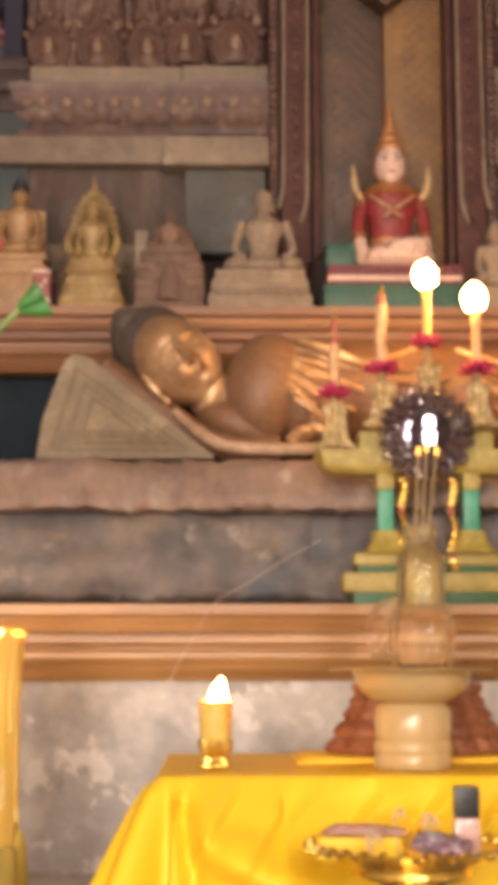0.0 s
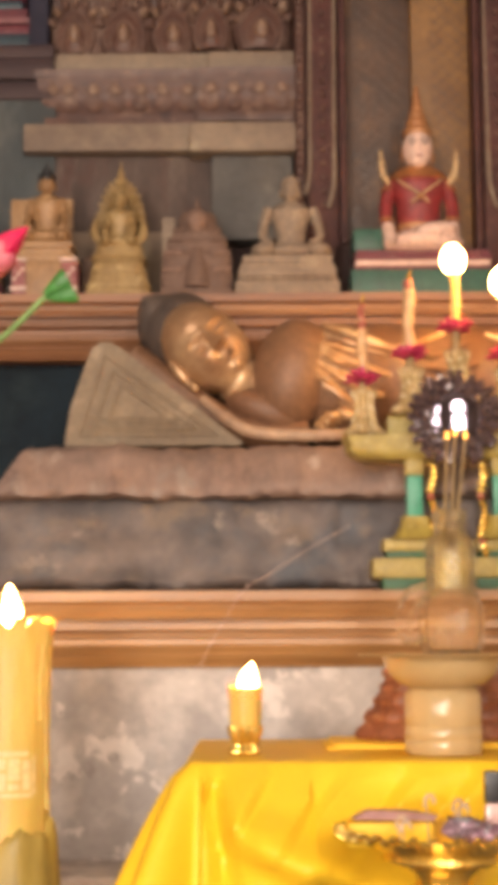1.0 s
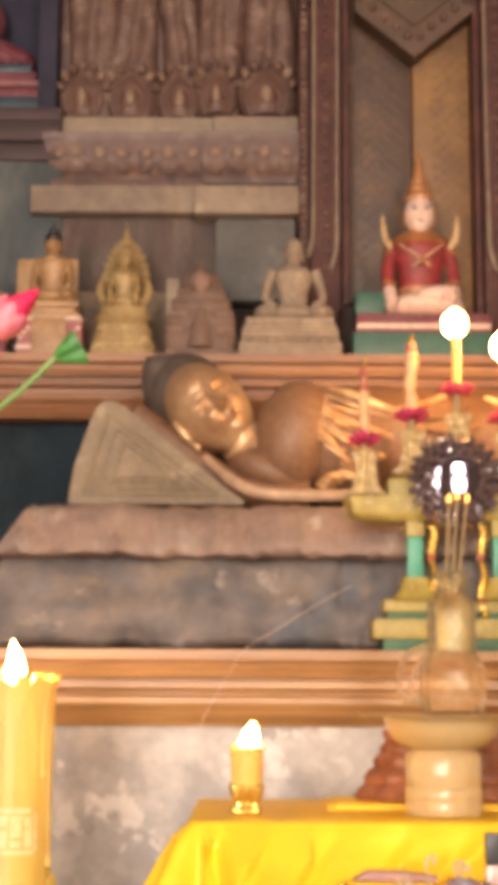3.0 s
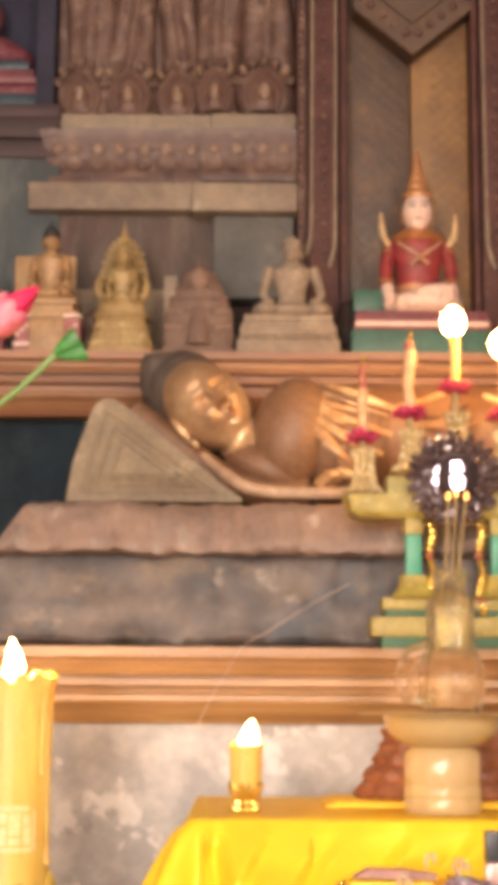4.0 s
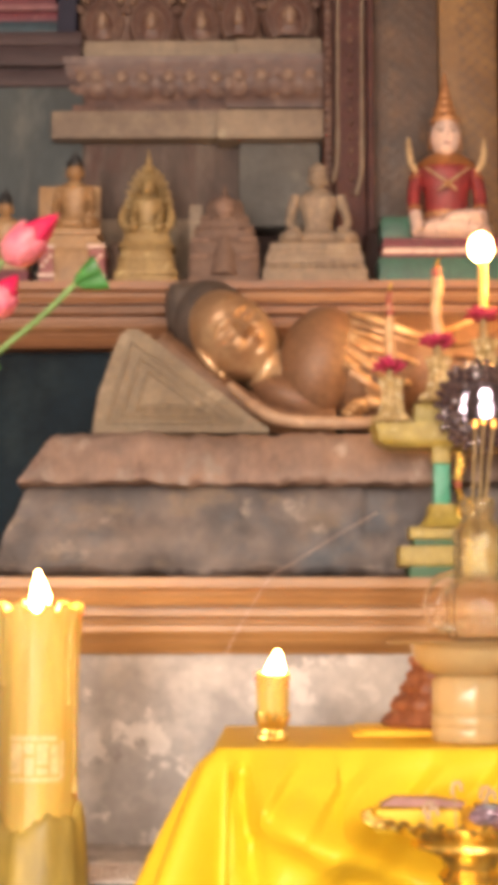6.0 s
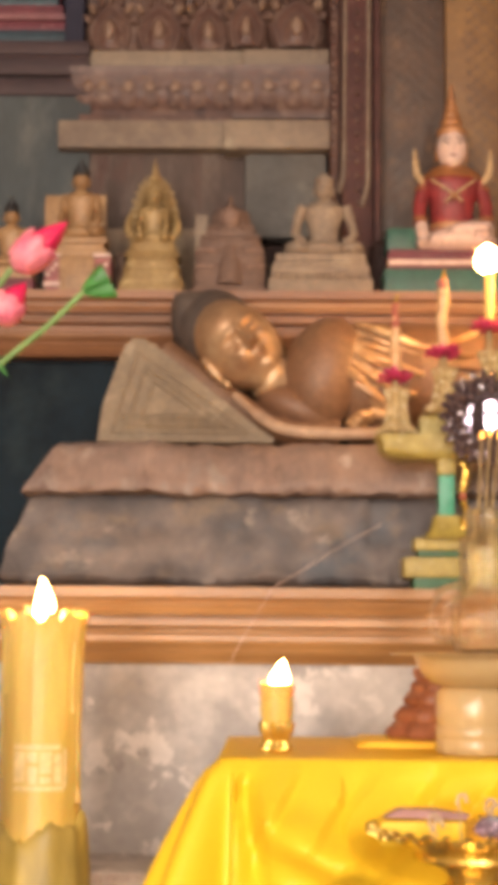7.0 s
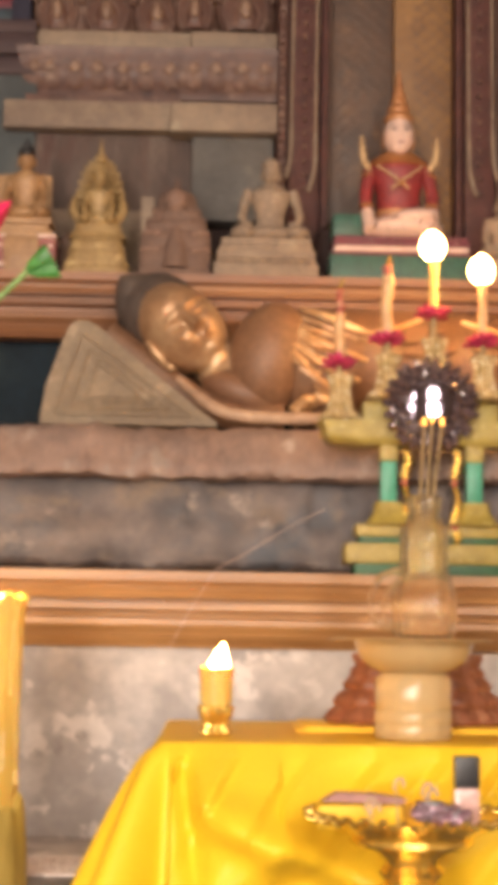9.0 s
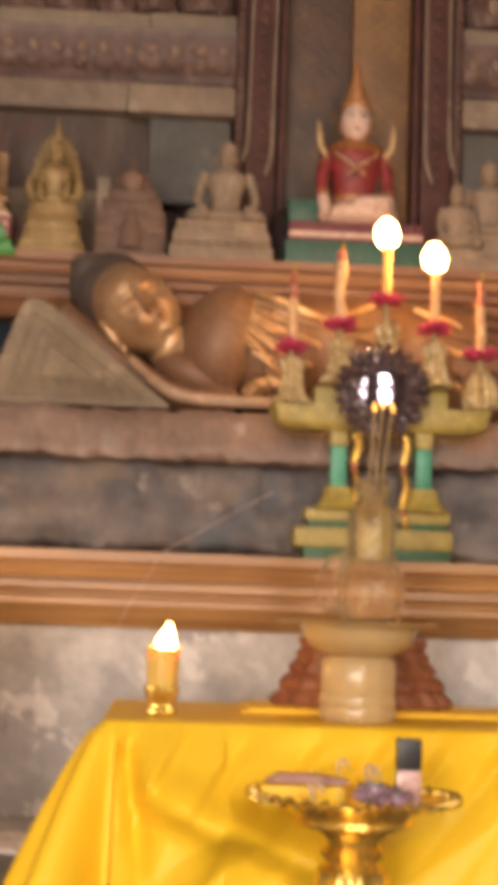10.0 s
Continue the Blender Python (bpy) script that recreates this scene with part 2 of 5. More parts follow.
M["orange_gold"] = material("orange_gold_paint", (0.36, 0.205, 0.095), (0.25, 0.135, 0.062), 0.5, metal=0.1, scale=16, fine=90, bump=0.25, spots=((0.47, 0.30, 0.15), 20, 0.57, 0.67))
M["pale_print"] = material("pale_print", (0.88, 0.66, 0.32), (0.84, 0.60, 0.26), 0.5, scale=30, bump=0.05)
M["black"] = material("black_lacquer", (0.02, 0.018, 0.02), (0.012, 0.011, 0.013), 0.4, scale=20, fine=90, bump=0.05)
M["red"] = material("red_painted_plaster", (0.25, 0.024, 0.027), (0.16, 0.018, 0.02), 0.55, scale=20, fine=90, bump=0.2, spots=((0.30, 0.07, 0.055), 25, 0.57, 0.68))
M["white"] = material("chalky_white_paint", (0.66, 0.47, 0.40), (0.58, 0.40, 0.34), 0.6, scale=20, fine=90, bump=0.1)
M["maroon"] = material("maroon_paint", (0.15, 0.026, 0.040), (0.10, 0.018, 0.028), 0.6, scale=20, fine=90, bump=0.15, spots=((0.26, 0.10, 0.10), 25, 0.58, 0.68))
M["copper_gold"] = material("copper_gold_paint", (0.42, 0.19, 0.075), (0.32, 0.135, 0.055), 0.45, metal=0.2, scale=20, fine=90, bump=0.15)
M["grey_block"] = material("grey_block_paint", (0.122, 0.112, 0.104), (0.075, 0.067, 0.063), 0.85, scale=7, fine=60, bump=0.25, grain_depth=0.12, spots=((0.16, 0.145, 0.13), 10, 0.55, 0.68))
M["king_green"] = material("deep_green_paint", (0.024, 0.092, 0.064), (0.017, 0.066, 0.046), 0.5, scale=20, fine=90, bump=0.15)
M["rose"] = material("rose_paint", (0.34, 0.12, 0.11), (0.24, 0.07, 0.075), 0.6, scale=25, fine=90, bump=0.2)
M["dusty_pink"] = material("dusty_pink_paint", (0.27, 0.115, 0.12), (0.19, 0.075, 0.085), 0.7, scale=10, fine=60, bump=0.15)
M["dim_red"] = material("dim_red_cloth", (0.165, 0.038, 0.048), (0.10, 0.024, 0.034), 0.75, scale=10, fine=60, bump=0.2)
M["pale_gilt"] = material("pale_glitter_gilt", (0.80, 0.60, 0.31), (0.46, 0.31, 0.13), 0.18, metal=0.45, scale=60, fine=200, bump=0.9, transmission_weight=0.15, spots=((0.94, 0.82, 0.55), 80, 0.55, 0.60))
M["carved_worn"] = material("worn_carved_stucco", (0.26, 0.165, 0.115), (0.17, 0.095, 0.065), 0.5, scale=22, fine=90, bump=0.3, spots=((0.34, 0.24, 0.17), 30, 0.55, 0.68))
M["carved_block"] = material("brown_grey_block_stucco", (0.112, 0.080, 0.068), (0.072, 0.048, 0.042), 0.8, scale=9, fine=70, bump=0.3, stretch=(2, 1, 0.5), spots=[((0.145, 0.108, 0.090), 9, 0.56, 0.68), ((0.09, 0.045, 0.038), 6, 0.55, 0.66)])
M["beam_wood"] = material("dark_purple_brown_wood", (0.068, 0.039, 0.040), (0.042, 0.024, 0.027), 0.6, scale=8, fine=80, bump=0.2, stretch=(0.3, 3, 3), spec=0.3)
M["navy"] = material("dark_navy_paint", (0.034, 0.031, 0.052), (0.020, 0.018, 0.032), 0.7, scale=5, fine=80, bump=0.15, spec=0.2)
M["seat_teal"] = material("dull_teal_paint", (0.020, 0.047, 0.066), (0.012, 0.028, 0.042), 0.5, scale=9, fine=80, bump=0.2, spots=((0.03, 0.085, 0.095), 20, 0.58, 0.68))
# brighter copy of the gilding for the pleats, with candlelight in its colour
M["gilt_candlelit"] = material("candlelit_gilding", (0.66, 0.38, 0.17), (0.40, 0.205, 0.09), 0.38, metal=0.35, scale=9, fine=60, bump=0.2, spots=((0.82, 0.58, 0.33), 8, 0.54, 0.66))
M["ember"] = glowing("incense_ember", (1.0, 0.42, 0.08), 3.0)
M["amber_fill"] = glass("amber_fill", (0.99, 0.87, 0.60), 0.06, 1.10, 0.3, 40, 0.93)
M["wrapper"] = material("pale_clear_wrapper", (0.80, 0.62, 0.45), (0.66, 0.45, 0.30), 0.15, scale=40, fine=150, bump=0.3, transmission_weight=0.4)
M["gilt_leaf_worn"] = material("pale_worn_gold_paint", (0.56, 0.40, 0.22), (0.40, 0.26, 0.14), 0.45, metal=0.1, scale=24, fine=90, bump=0.2)
# same wood as the shelf, lighter and yellower: candlelight put into the colour
M["moulding_candlelit"] = material("candlelit_varnished_wood", (0.47, 0.245, 0.092), (0.29, 0.138, 0.048), 0.38, scale=6, fine=60, bump=0.12, stretch=(0.22, 7, 7), spec=0.5, contrast=(0.40, 0.60), spots=((0.54, 0.33, 0.15), 3, 0.56, 0.68))
M["carved_band"] = material("dusty_carved_stucco", (0.150, 0.082, 0.062), (0.085, 0.042, 0.034), 0.6, scale=16, fine=90, bump=0.5, spots=((0.22, 0.14, 0.105), 28, 0.54, 0.66))
M["stone_rose"] = material("rosy_worn_stone", (0.26, 0.160, 0.120), (0.19, 0.112, 0.085), 0.7, scale=14, fine=90, bump=0.3)
M["tan_arm"] = material("pale_tan_gilt_arm", (0.44, 0.30, 0.20), (0.32, 0.20, 0.135), 0.5, scale=12, fine=60, bump=0.15)
M["lace"] = material("white_lace", (0.82, 0.74, 0.68), (0.68, 0.54, 0.48), 0.8, scale=60, fine=150, bump=0.4)

# ---- mesh helpers ----


def box(bm, x0, x1, y0, y1, z0, z1, bevel=0.004, slot=0):
    before = set(bm.faces)
    r = bmesh.ops.create_cube(bm, size=1.0)
    for v in r["verts"]:
        v.co = Vector(((x0 + x1) / 2 + v.co.x * (x1 - x0), (y0 + y1) / 2 + v.co.y * (y1 - y0), (z0 + z1) / 2 + v.co.z * (z1 - z0)))
    if bevel:
        edges = list({e for v in r["verts"] for e in v.link_edges})
        bmesh.ops.bevel(bm, geom=edges, offset=min(bevel, 0.45 * min(x1 - x0, y1 - y0, z1 - z0)), segments=2, affect="EDGES", profile=0.6)
    for f in bm.faces:
        if f not in before:
            f.material_index = slot
    return bm


def lathe(bm, profile, centre=(0, 0, 0), seg=32, slot=0, sx=1.0, sy=1.0, ripple=0.0, waves=0, square=0.0):
    """Turn a profile of (radius, height) round an upright axis; ripple gives flutes; square pushes the round towards a square."""
    rings = []
    for r, z in profile:
        ring = []
        for k in range(seg):
            a = 2 * math.pi * (k + 0.5) / seg
            q = r * (1 + ripple * math.cos(waves * a))
            if square:
                q *= 1 + square * (1 / max(abs(math.cos(a)), abs(math.sin(a))) - 1)
            ring.append(bm.verts.new((centre[0] + sx * q * math.cos(a), centre[1] + sy * q * math.sin(a), centre[2] + z)))
        rings.append(ring)
    for a, b in zip(rings, rings[1:]):
        for k in range(seg):
            bm.faces.new((a[k], a[(k + 1) % seg], b[(k + 1) % seg], b[k])).material_index = slot
    if profile[0][0] > 1e-4:
        bm.faces.new(rings[0][::-1]).material_index = slot
    if profile[-1][0] > 1e-4:
        bm.faces.new(rings[-1]).material_index = slot
    return bm


def ell(bm, centre, radii, turn=(0, 0, 0), slot=0, u=24, v=16):
    m = pose(*centre, *turn) @ Matrix.Diagonal((*radii, 1))
    r = bmesh.ops.create_uvsphere(bm, u_segments=u, v_segments=v, radius=1.0, matrix=m)
    for f in {f for w in r["verts"] for f in w.link_faces}:
        f.material_index = slot
    return bm


def tube(bm, points, radii, seg=12, slot=0):
    """A round bar through points with a radius at each."""
    pts = [Vector(p) for p in points]
    rings = []
    for i, p in enumerate(pts):
        d = (pts[min(i + 1, len(pts) - 1)] - pts[max(i - 1, 0)]).normalized()
        side = d.cross(Vector((0, 1, 0)) if abs(d.y) < 0.9 else Vector((1, 0, 0))).normalized()
        up = side.cross(d)
        r = radii[i] if isinstance(radii, (list, tuple)) else radii
        rings.append([bm.verts.new(p + r * (math.cos(2 * math.pi * k / seg) * side + math.sin(2 * math.pi * k / seg) * up)) for k in range(seg)])
    for a, b in zip(rings, rings[1:]):
        for k in range(seg):
            bm.faces.new((a[k], a[(k + 1) % seg], b[(k + 1) % seg], b[k])).material_index = slot
    bm.faces.new(rings[0][::-1]).material_index = slot
    bm.faces.new(rings[-1]).material_index = slot
    return bm


def smooth_line(points, n):
    """Points on a smooth curve through the given ones."""
    pts = [Vector(p) for p in points]
    pts = [2 * pts[0] - pts[1], *pts, 2 * pts[-1] - pts[-2]]
    out = []
    for i in range(1, len(pts) - 2):
        for k in range(n):
            t = k / n
            a, b, c, d = pts[i - 1:i + 3]
            out.append(0.5 * (2 * b + (c - a) * t + (2 * a - 5 * b + 4 * c - d) * t * t + (3 * b - a - 3 * c + d) * t ** 3))
    return out + [pts[-2]]


def extrude_x(bm, outline, x0, x1, slot=0, steps=1):
    """A bar of the closed outline of (y, z) from x0 to x1."""
    rings = [[bm.verts.new((x0 + (x1 - x0) * i / steps, y, z)) for y, z in outline] for i in range(steps + 1)]
    n = len(outline)
    for a, b in zip(rings, rings[1:]):
        for k in range(n):
            bm.faces.new((a[k], b[k], b[(k + 1) % n], a[(k + 1) % n])).material_index = slot
    bm.faces.new(rings[0]).material_index = slot
    bm.faces.new(rings[-1][::-1]).material_index = slot
    return bm


def extrude_y(bm, outline, y0, y1, slot=0):
    """A plate of the closed outline of (x, z) from y0 to y1."""
    a = [bm.verts.new((x, y0, z)) for x, z in outline]
    b = [bm.verts.new((x, y1, z)) for x, z in outline]
    n = len(outline)
    bm.faces.new(a).material_index = slot
    bm.faces.new(b[::-1]).material_index = slot
    for k in range(n):
        bm.faces.new((a[(k + 1) % n], a[k], b[k], b[(k + 1) % n])).material_index = slot
    return bm


def relief(bm, outline, x, y, z, depth, ridges=3, ridge=0.2, rings=9, back=0.03, slot=0, lift=2.0):
    """A carved boss: a closed outline of (dx, dz) about its foot, swelling forward by depth, with nested ridges that follow the outline."""
    n = len(outline)
    cz = 0.38 * max(q for _, q in outline)
    loops = []
    for i in range(1, rings + 1):
        f = i / rings
        d = depth * ((1 - f ** lift) + ridge * math.cos(2 * math.pi * ridges * f) * (1 - 0.3 * f))
        loops.append([bm.verts.new((x + dx * f, y - d, z + cz + (dz - cz) * f)) for dx, dz in outline])
    loops.append([bm.verts.new((x + dx, y + back, z + dz)) for dx, dz in outline])
    tip = bm.verts.new((x, y - depth * (1 + ridge), z + cz))
    for k in range(n):
        bm.faces.new((tip, loops[0][k], loops[0][(k + 1) % n])).material_index = slot
    for a, b in zip(loops, loops[1:]):
        for k in range(n):
            bm.faces.new((a[k], b[k], b[(k + 1) % n], a[(k + 1) % n])).material_index = slot
    return bm


def ogee(w, h, n=10, belly=0.36, foot=0.72):
    """The outline of an onion-shaped petal, w wide and h high, pointed at the top."""
    half = []
    for k in range(n + 1):
        f = k / n
        q = foot + (1 - foot) * math.sin(0.5 * math.pi * f / belly) if f < belly else math.cos(0.5 * math.pi * (f - belly) / (1 - belly)) ** 0.85
        half.append((0.5 * w * max(0.0, q), h * f))
    return half[:-1] + [(0.0, h)] + [(-a, b) for a, b in half[-2::-1]]


def finish(name, bm, mats, soft=True, sharp=40):
    bmesh.ops.recalc_face_normals(bm, faces=bm.faces)
    if soft:
        for f in bm.faces:
            f.smooth = True
        for e in bm.edges:
            if len(e.link_faces) == 2 and e.calc_face_angle(0) > radians(sharp):
                e.smooth = False
    me = bpy.data.meshes.new(name)
    bm.to_mesh(me)
    bm.free()
    for m in mats if isinstance(mats, (list, tuple)) else [mats]:
        me.materials.append(m)
    return new(name, me)


def thing(name, bm, mats, label, category, group="", kind="", soft=True, sharp=40):
    return tagged(finish(name, bm, mats, soft, sharp), label, category, group, kind)


def holder(name, at, label, category, group="", kind=""):
    ob = tagged(new(name), label, category, group, kind)
    ob.location = at
    return ob


def part(name, bm, mats, parent, label="", soft=True, sharp=40):
    """Links a bmesh, in the thing's own coordinates, as one mesh under it."""
    ob = finish(name, bm, mats, soft, sharp)
    ob.parent = parent
    if label:
        ob["label"] = label
    return ob


def nb():
    return bmesh.new()


def structure(name, bm, mats, label, soft=True, sharp=40):
    return thing(name, bm, mats, label, "structure", kind="structure", soft=soft, sharp=sharp)


# ---- the hall ----
X0, X1, Y0, Y1, TOP = -3.0, 3.8, -4.0, 4.45, 4.3
structure("floor", box(nb(), X0, X1, Y0, 4.3, -0.1, 0.0, 0), M["stone_floor"], "grey polished stone floor of the hall")
structure("ceiling", box(nb(), X0 - 0.2, X1 + 0.2, Y0 - 0.2, Y1 + 0.2, TOP, TOP + 0.15, 0), M["ceiling"], "pale painted flat hall ceiling")
structure("wall_back", box(nb(), X0, X1, 4.3, Y1, -0.1, TOP, 0), M["back_plaster"], "grey-green mottled plaster wall behind the altar")
structure("wall_west", box(nb(), X0 - 0.2, X0, Y0 - 0.2, Y1, -0.1, TOP, 0), M["hall_wall"], "cream painted side wall of the hall")
structure("wall_east", box(nb(), X1, X1 + 0.2, Y0 - 0.2, Y1, -0.1, TOP, 0), M["hall_wall"], "cream painted side wall of the hall")
front = nb()
for x0, x1, z0, z1 in ((X0, -2.2, -0.1, TOP), (-2.2, -0.9, 2.5, TOP), (-0.9, -0.62, -0.1, TOP), (-0.62, 1.7, -0.1, 1.7), (-0.62, 1.7, 3.4, TOP), (0.02, 1.1, 1.7, 3.4), (1.7, X1, -0.1, TOP)):
    box(front, x0, x1, Y0 - 0.2, Y0, z0, z1, 0)
structure("wall_front", front, M["hall_wall"], "cream painted entrance wall with door and window openings")
for n, wx in ((1, -0.30), (2, 1.40)):
    win = holder("window_%d" % n, (wx, -4.0, 1.7), "tall window with dark glazing bars in the entrance wall", "window", kind="structure")
    for name, a, b, c, d in (("window_frame", -0.30, -0.26, 0, 1.7), ("window_frame", 0.26, 0.30, 0, 1.7), ("window_frame", -0.26, 0.26, 0, 0.06), ("window_frame", -0.26, 0.26, 1.64, 1.7), ("glazing_bar", -0.26, 0.26, 0.72, 0.98)):
        part(name, box(nb(), a, b, 0.06, 0.11, c, d, 0.004), M["dark_wood"], win)

# ---- the altar: platform, wall, wooden ledges ----
PLAT, LEDGE, SHELF, TABLE = 0.437, 0.955, 1.672, 0.68
structure("platform", box(nb(), X0, X1, 1.70, 4.3, 0.0, PLAT, 0.01), M["stone_floor"], "grey stone platform in front of the altar")
structure("wall_podium", box(nb(), X0, -0.5, 4.045, 4.298, SHELF, 2.352, 0), M["back_plaster"], "grey-green plaster wall beside the podium")
structure("wall_altar", box(nb(), X0, X1, 3.10, 3.3, PLAT, 0.82, 0), M["plaster"], "grey mottled plaster altar wall with pale patches")


def ledge_outline(yf, z0, z1, back):
    """A moulded cornice seen from its end: fillet, cove, roll, step and lower fascia."""
    h, o = z1 - z0, [(back, z1)]
    for dy, f in ((0.000, 1.0), (0.000, 0.87), (0.006, 0.85), (0.013, 0.82), (0.015, 0.76), (0.010, 0.70), (0.006, 0.665), (0.007, 0.64),
                  (0.026, 0.625), (0.026, 0.60), (0.018, 0.585), (0.017, 0.50), (0.022, 0.475), (0.038, 0.455), (0.039, 0.40), (0.030, 0.37), (0.029, 0.30),
                  (0.034, 0.24), (0.042, 0.20), (0.044, 0.165), (0.050, 0.15), (0.062, 0.035), (0.066, 0.0)):
        o.append((yf + dy, z0 + f * h))
    o.append((back, z0))
    return o


structure("wall_foot", box(nb(), X0, -0.14, 2.862, 3.10, PLAT, PLAT + 0.008, 0.003), M["plaster"], "grey plaster foot of the altar wall")
structure("altar_ledge", extrude_x(nb(), ledge_outline(3.02, 0.810, LEDGE, 3.75), X0, X1), M["moulding_candlelit"], "varnished wooden moulded altar ledge in candlelit tan colour", sharp=25)
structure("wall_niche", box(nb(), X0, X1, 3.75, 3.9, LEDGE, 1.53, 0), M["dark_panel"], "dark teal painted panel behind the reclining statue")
structure("statue_shelf", extrude_x(nb(), ledge_outline(3.62, 1.525, SHELF, 4.3), X0, X1), M["moulding"], "varnished brown wooden moulded statue shelf", sharp=25)

# ---- behind the shelf: podium tiers, carved lotus band, pillars and gilt recess, mirrored about MID ----
MID = 0.435


def mirrored(x0, x1, side):
    return (x0, x1) if side < 0 else (2 * MID - x1, 2 * MID - x0)


def petal_medallion(x, y, z, w, h, parent):
    """A pointed lotus petal of nested arches with a worn bead in its middle and small lobes round its edge."""
    petal = part("petal", relief(nb(), ogee(w, h, 12, 0.42, 0.72), x, y, z, 0.026, 1, 0.0, 6), M["carved_band"], parent, sharp=60)
    for k, (f, d) in enumerate(((0.74, 0.017), (0.48, 0.027))):
        part("arch", relief(nb(), ogee(w * f, h * (0.18 + 0.82 * f), 12, 0.42, 0.72), x, y - d, z, 0.014, 1, 0.0, 5, 0.012), M["carved"], petal)
        rim = [(x + a, y - d - 0.001, z + b) for a, b in ogee(w * f, h * (0.18 + 0.82 * f), 12, 0.42, 0.72)]
        part("rim", tube(nb(), rim, 0.0034, 6), M["carved_band"], petal)
    part("bead", ell(nb(), (x, y - 0.043, z + 0.30 * h), (0.11 * w, 0.012, 0.17 * h), u=12, v=8), M["carved_worn"], petal, "worn pale bead")
    for k in range(7):
        a = radians(-78 + 26 * k)
        m = M["carved_worn"] if k in (1, 5) else M["carved_band"]
        part("lobe", ell(nb(), (x + 0.47 * w * math.sin(a), y - 0.012, z + 0.46 * h + 0.46 * h * math.cos(a)), (0.085 * w, 0.016, 0.105 * h), (0, math.degrees(a) * 0.5, 0), u=10, v=8), m, petal)
    return petal


def tall_leaf(x, y, z, w, h, seed):
    """A tall rounded leaf with flowing upright ridges, its face swelling forward."""
    bm = nb()
    rows = []
    for i in range(31):
        v = i / 30
        half = 0.5 * w * (0.86 + 0.14 * math.sin(3.0 * v + seed)) * min(1.0, 4.5 * (1.02 - v)) ** 0.6
        sway = 0.010 * math.sin(4.5 * v + 2 * seed)
        row = []
        for j in range(19):
            u = -1 + j / 9
            swell = 0.050 * math.sqrt(max(0.0, 1 - u * u)) * (0.8 + 0.35 * v)
            groove = 0.0065 * math.cos(8.5 * u + 1.6 * math.sin(5 * v + seed)) * (1 - 0.6 * abs(u)) + 0.003 * math.sin(19 * v + 5 * u)
            row.append(bm.verts.new((x + sway + u * half, y - swell - groove * (abs(u) < 0.99), z + h * v)))
        rows.append(row)
    for a, b in zip(rows, rows[1:]):
        for j in range(18):
            bm.faces.new((a[j], a[j + 1], b[j + 1], b[j]))
    return bm


for side in (-1, 1):
    podium = holder("podium", (0, 0, 0), "tiered brown stucco podium with tan slabs and carved lotus petals", "podium", "podiums beside the recess")
    xo, xj, xi = -0.578, -0.14, 0.137

    def tier(name, a, b, y0, z0, z1, m, bevel=0.006, label=""):
        a, b = mirrored(a, b, side)
        return part(name, box(nb(), a, b, y0, 4.3, z0, z1, bevel), m, podium, label)

    tier("slab", xo, xj, 4.0, 2.141, 2.216, M["slab"], label="pale tan stone slab")
    tier("slab", xj, xi, 3.96, 2.127, 2.205, M["slab"], label="pale tan stone slab")
    tier("neck", xo + 0.05, xi, 4.04, 2.216, 2.245, M["carved"], 0.002)
    tier("slab", -0.513, -0.093, 4.06, 2.378, 2.431, M["slab"], label="pale tan stone slab")
    tier("slab", -0.093, xi, 4.02, 2.366, 2.42, M["slab"], label="pale tan stone slab")
    tier("core", -0.522, xi, 4.12, 2.431, 3.3, M["carved"], 0.004)
    # the swelling middle tier, wider at its top, with a row of carved buds
    for a, b, yf, dz in ((-0.556, -0.118, 4.03, 0.0), (-0.118, xi, 3.99, -0.011)):
        bm = nb()
        p0, p1 = mirrored(a, b, side)
        prof = [(yf + 0.035, 2.243 + dz), (yf + 0.03, 2.262 + dz), (yf + 0.016, 2.280 + dz), (yf + 0.006, 2.305 + dz), (yf + 0.002, 2.338 + dz), (yf - 0.008, 2.354 + dz), (yf - 0.010, 2.372 + dz),
                (4.3, 2.372 + dz), (4.3, 2.243 + dz)]
        rings = []
        for x, inset in ((p0, 1), (p1, -1)):
            rings.append([bm.verts.new((x + (inset * (0.034 - 0.26 * (z - 2.243 - dz)) if (inset * side < 0 and abs(a + 0.556) < 0.01) else 0), y, z)) for y, z in prof])
        n = len(prof)
        for k in range(n):
            bm.faces.new((rings[0][k], rings[1][k], rings[1][(k + 1) % n], rings[0][(k + 1) % n]))
        bm.faces.new(rings[0]), bm.faces.new(rings[1][::-1])
        part("swelling_band", bm, M["carved"], podium)
        count = max(2, round((p1 - p0) / 0.062))
        for k in range(count):
            x = p0 + (k + 0.5) * (p1 - p0) / count
            if abs(x - mirrored(-0.556, 0, side)[0 if side < 0 else 1]) < 0.04:
                x -= 0.016 * side
            bm = ell(nb(), (x, yf + 0.016, 2.306 + dz), (0.034, 0.011, 0.042), (12, 0, 0), u=16, v=12)
            for e in (-1, 1):
                ell(bm, (x + e * 0.022, yf + 0.0095, 2.320 + dz), (0.010, 0.007, 0.020), (0, e * 20, 0), u=10, v=8)
            petal = part("band_petal", bm, M["carved_band"], podium)
            part("worn_tip", ell(nb(), (x + 0.003 * (-1) ** k, yf - 0.001, 2.320 + dz), (0.013, 0.005, 0.016), (0, 16 * (-1) ** k, 0), u=10, v=8), M["carved_worn"], petal, "worn pale carving")
    for k, (x, w) in enumerate(((-0.452, 0.126), (-0.32, 0.138), (-0.187, 0.128), (-0.085, 0.108), (0.050, 0.148))):
        x = x if side < 0 else 2 * MID - x
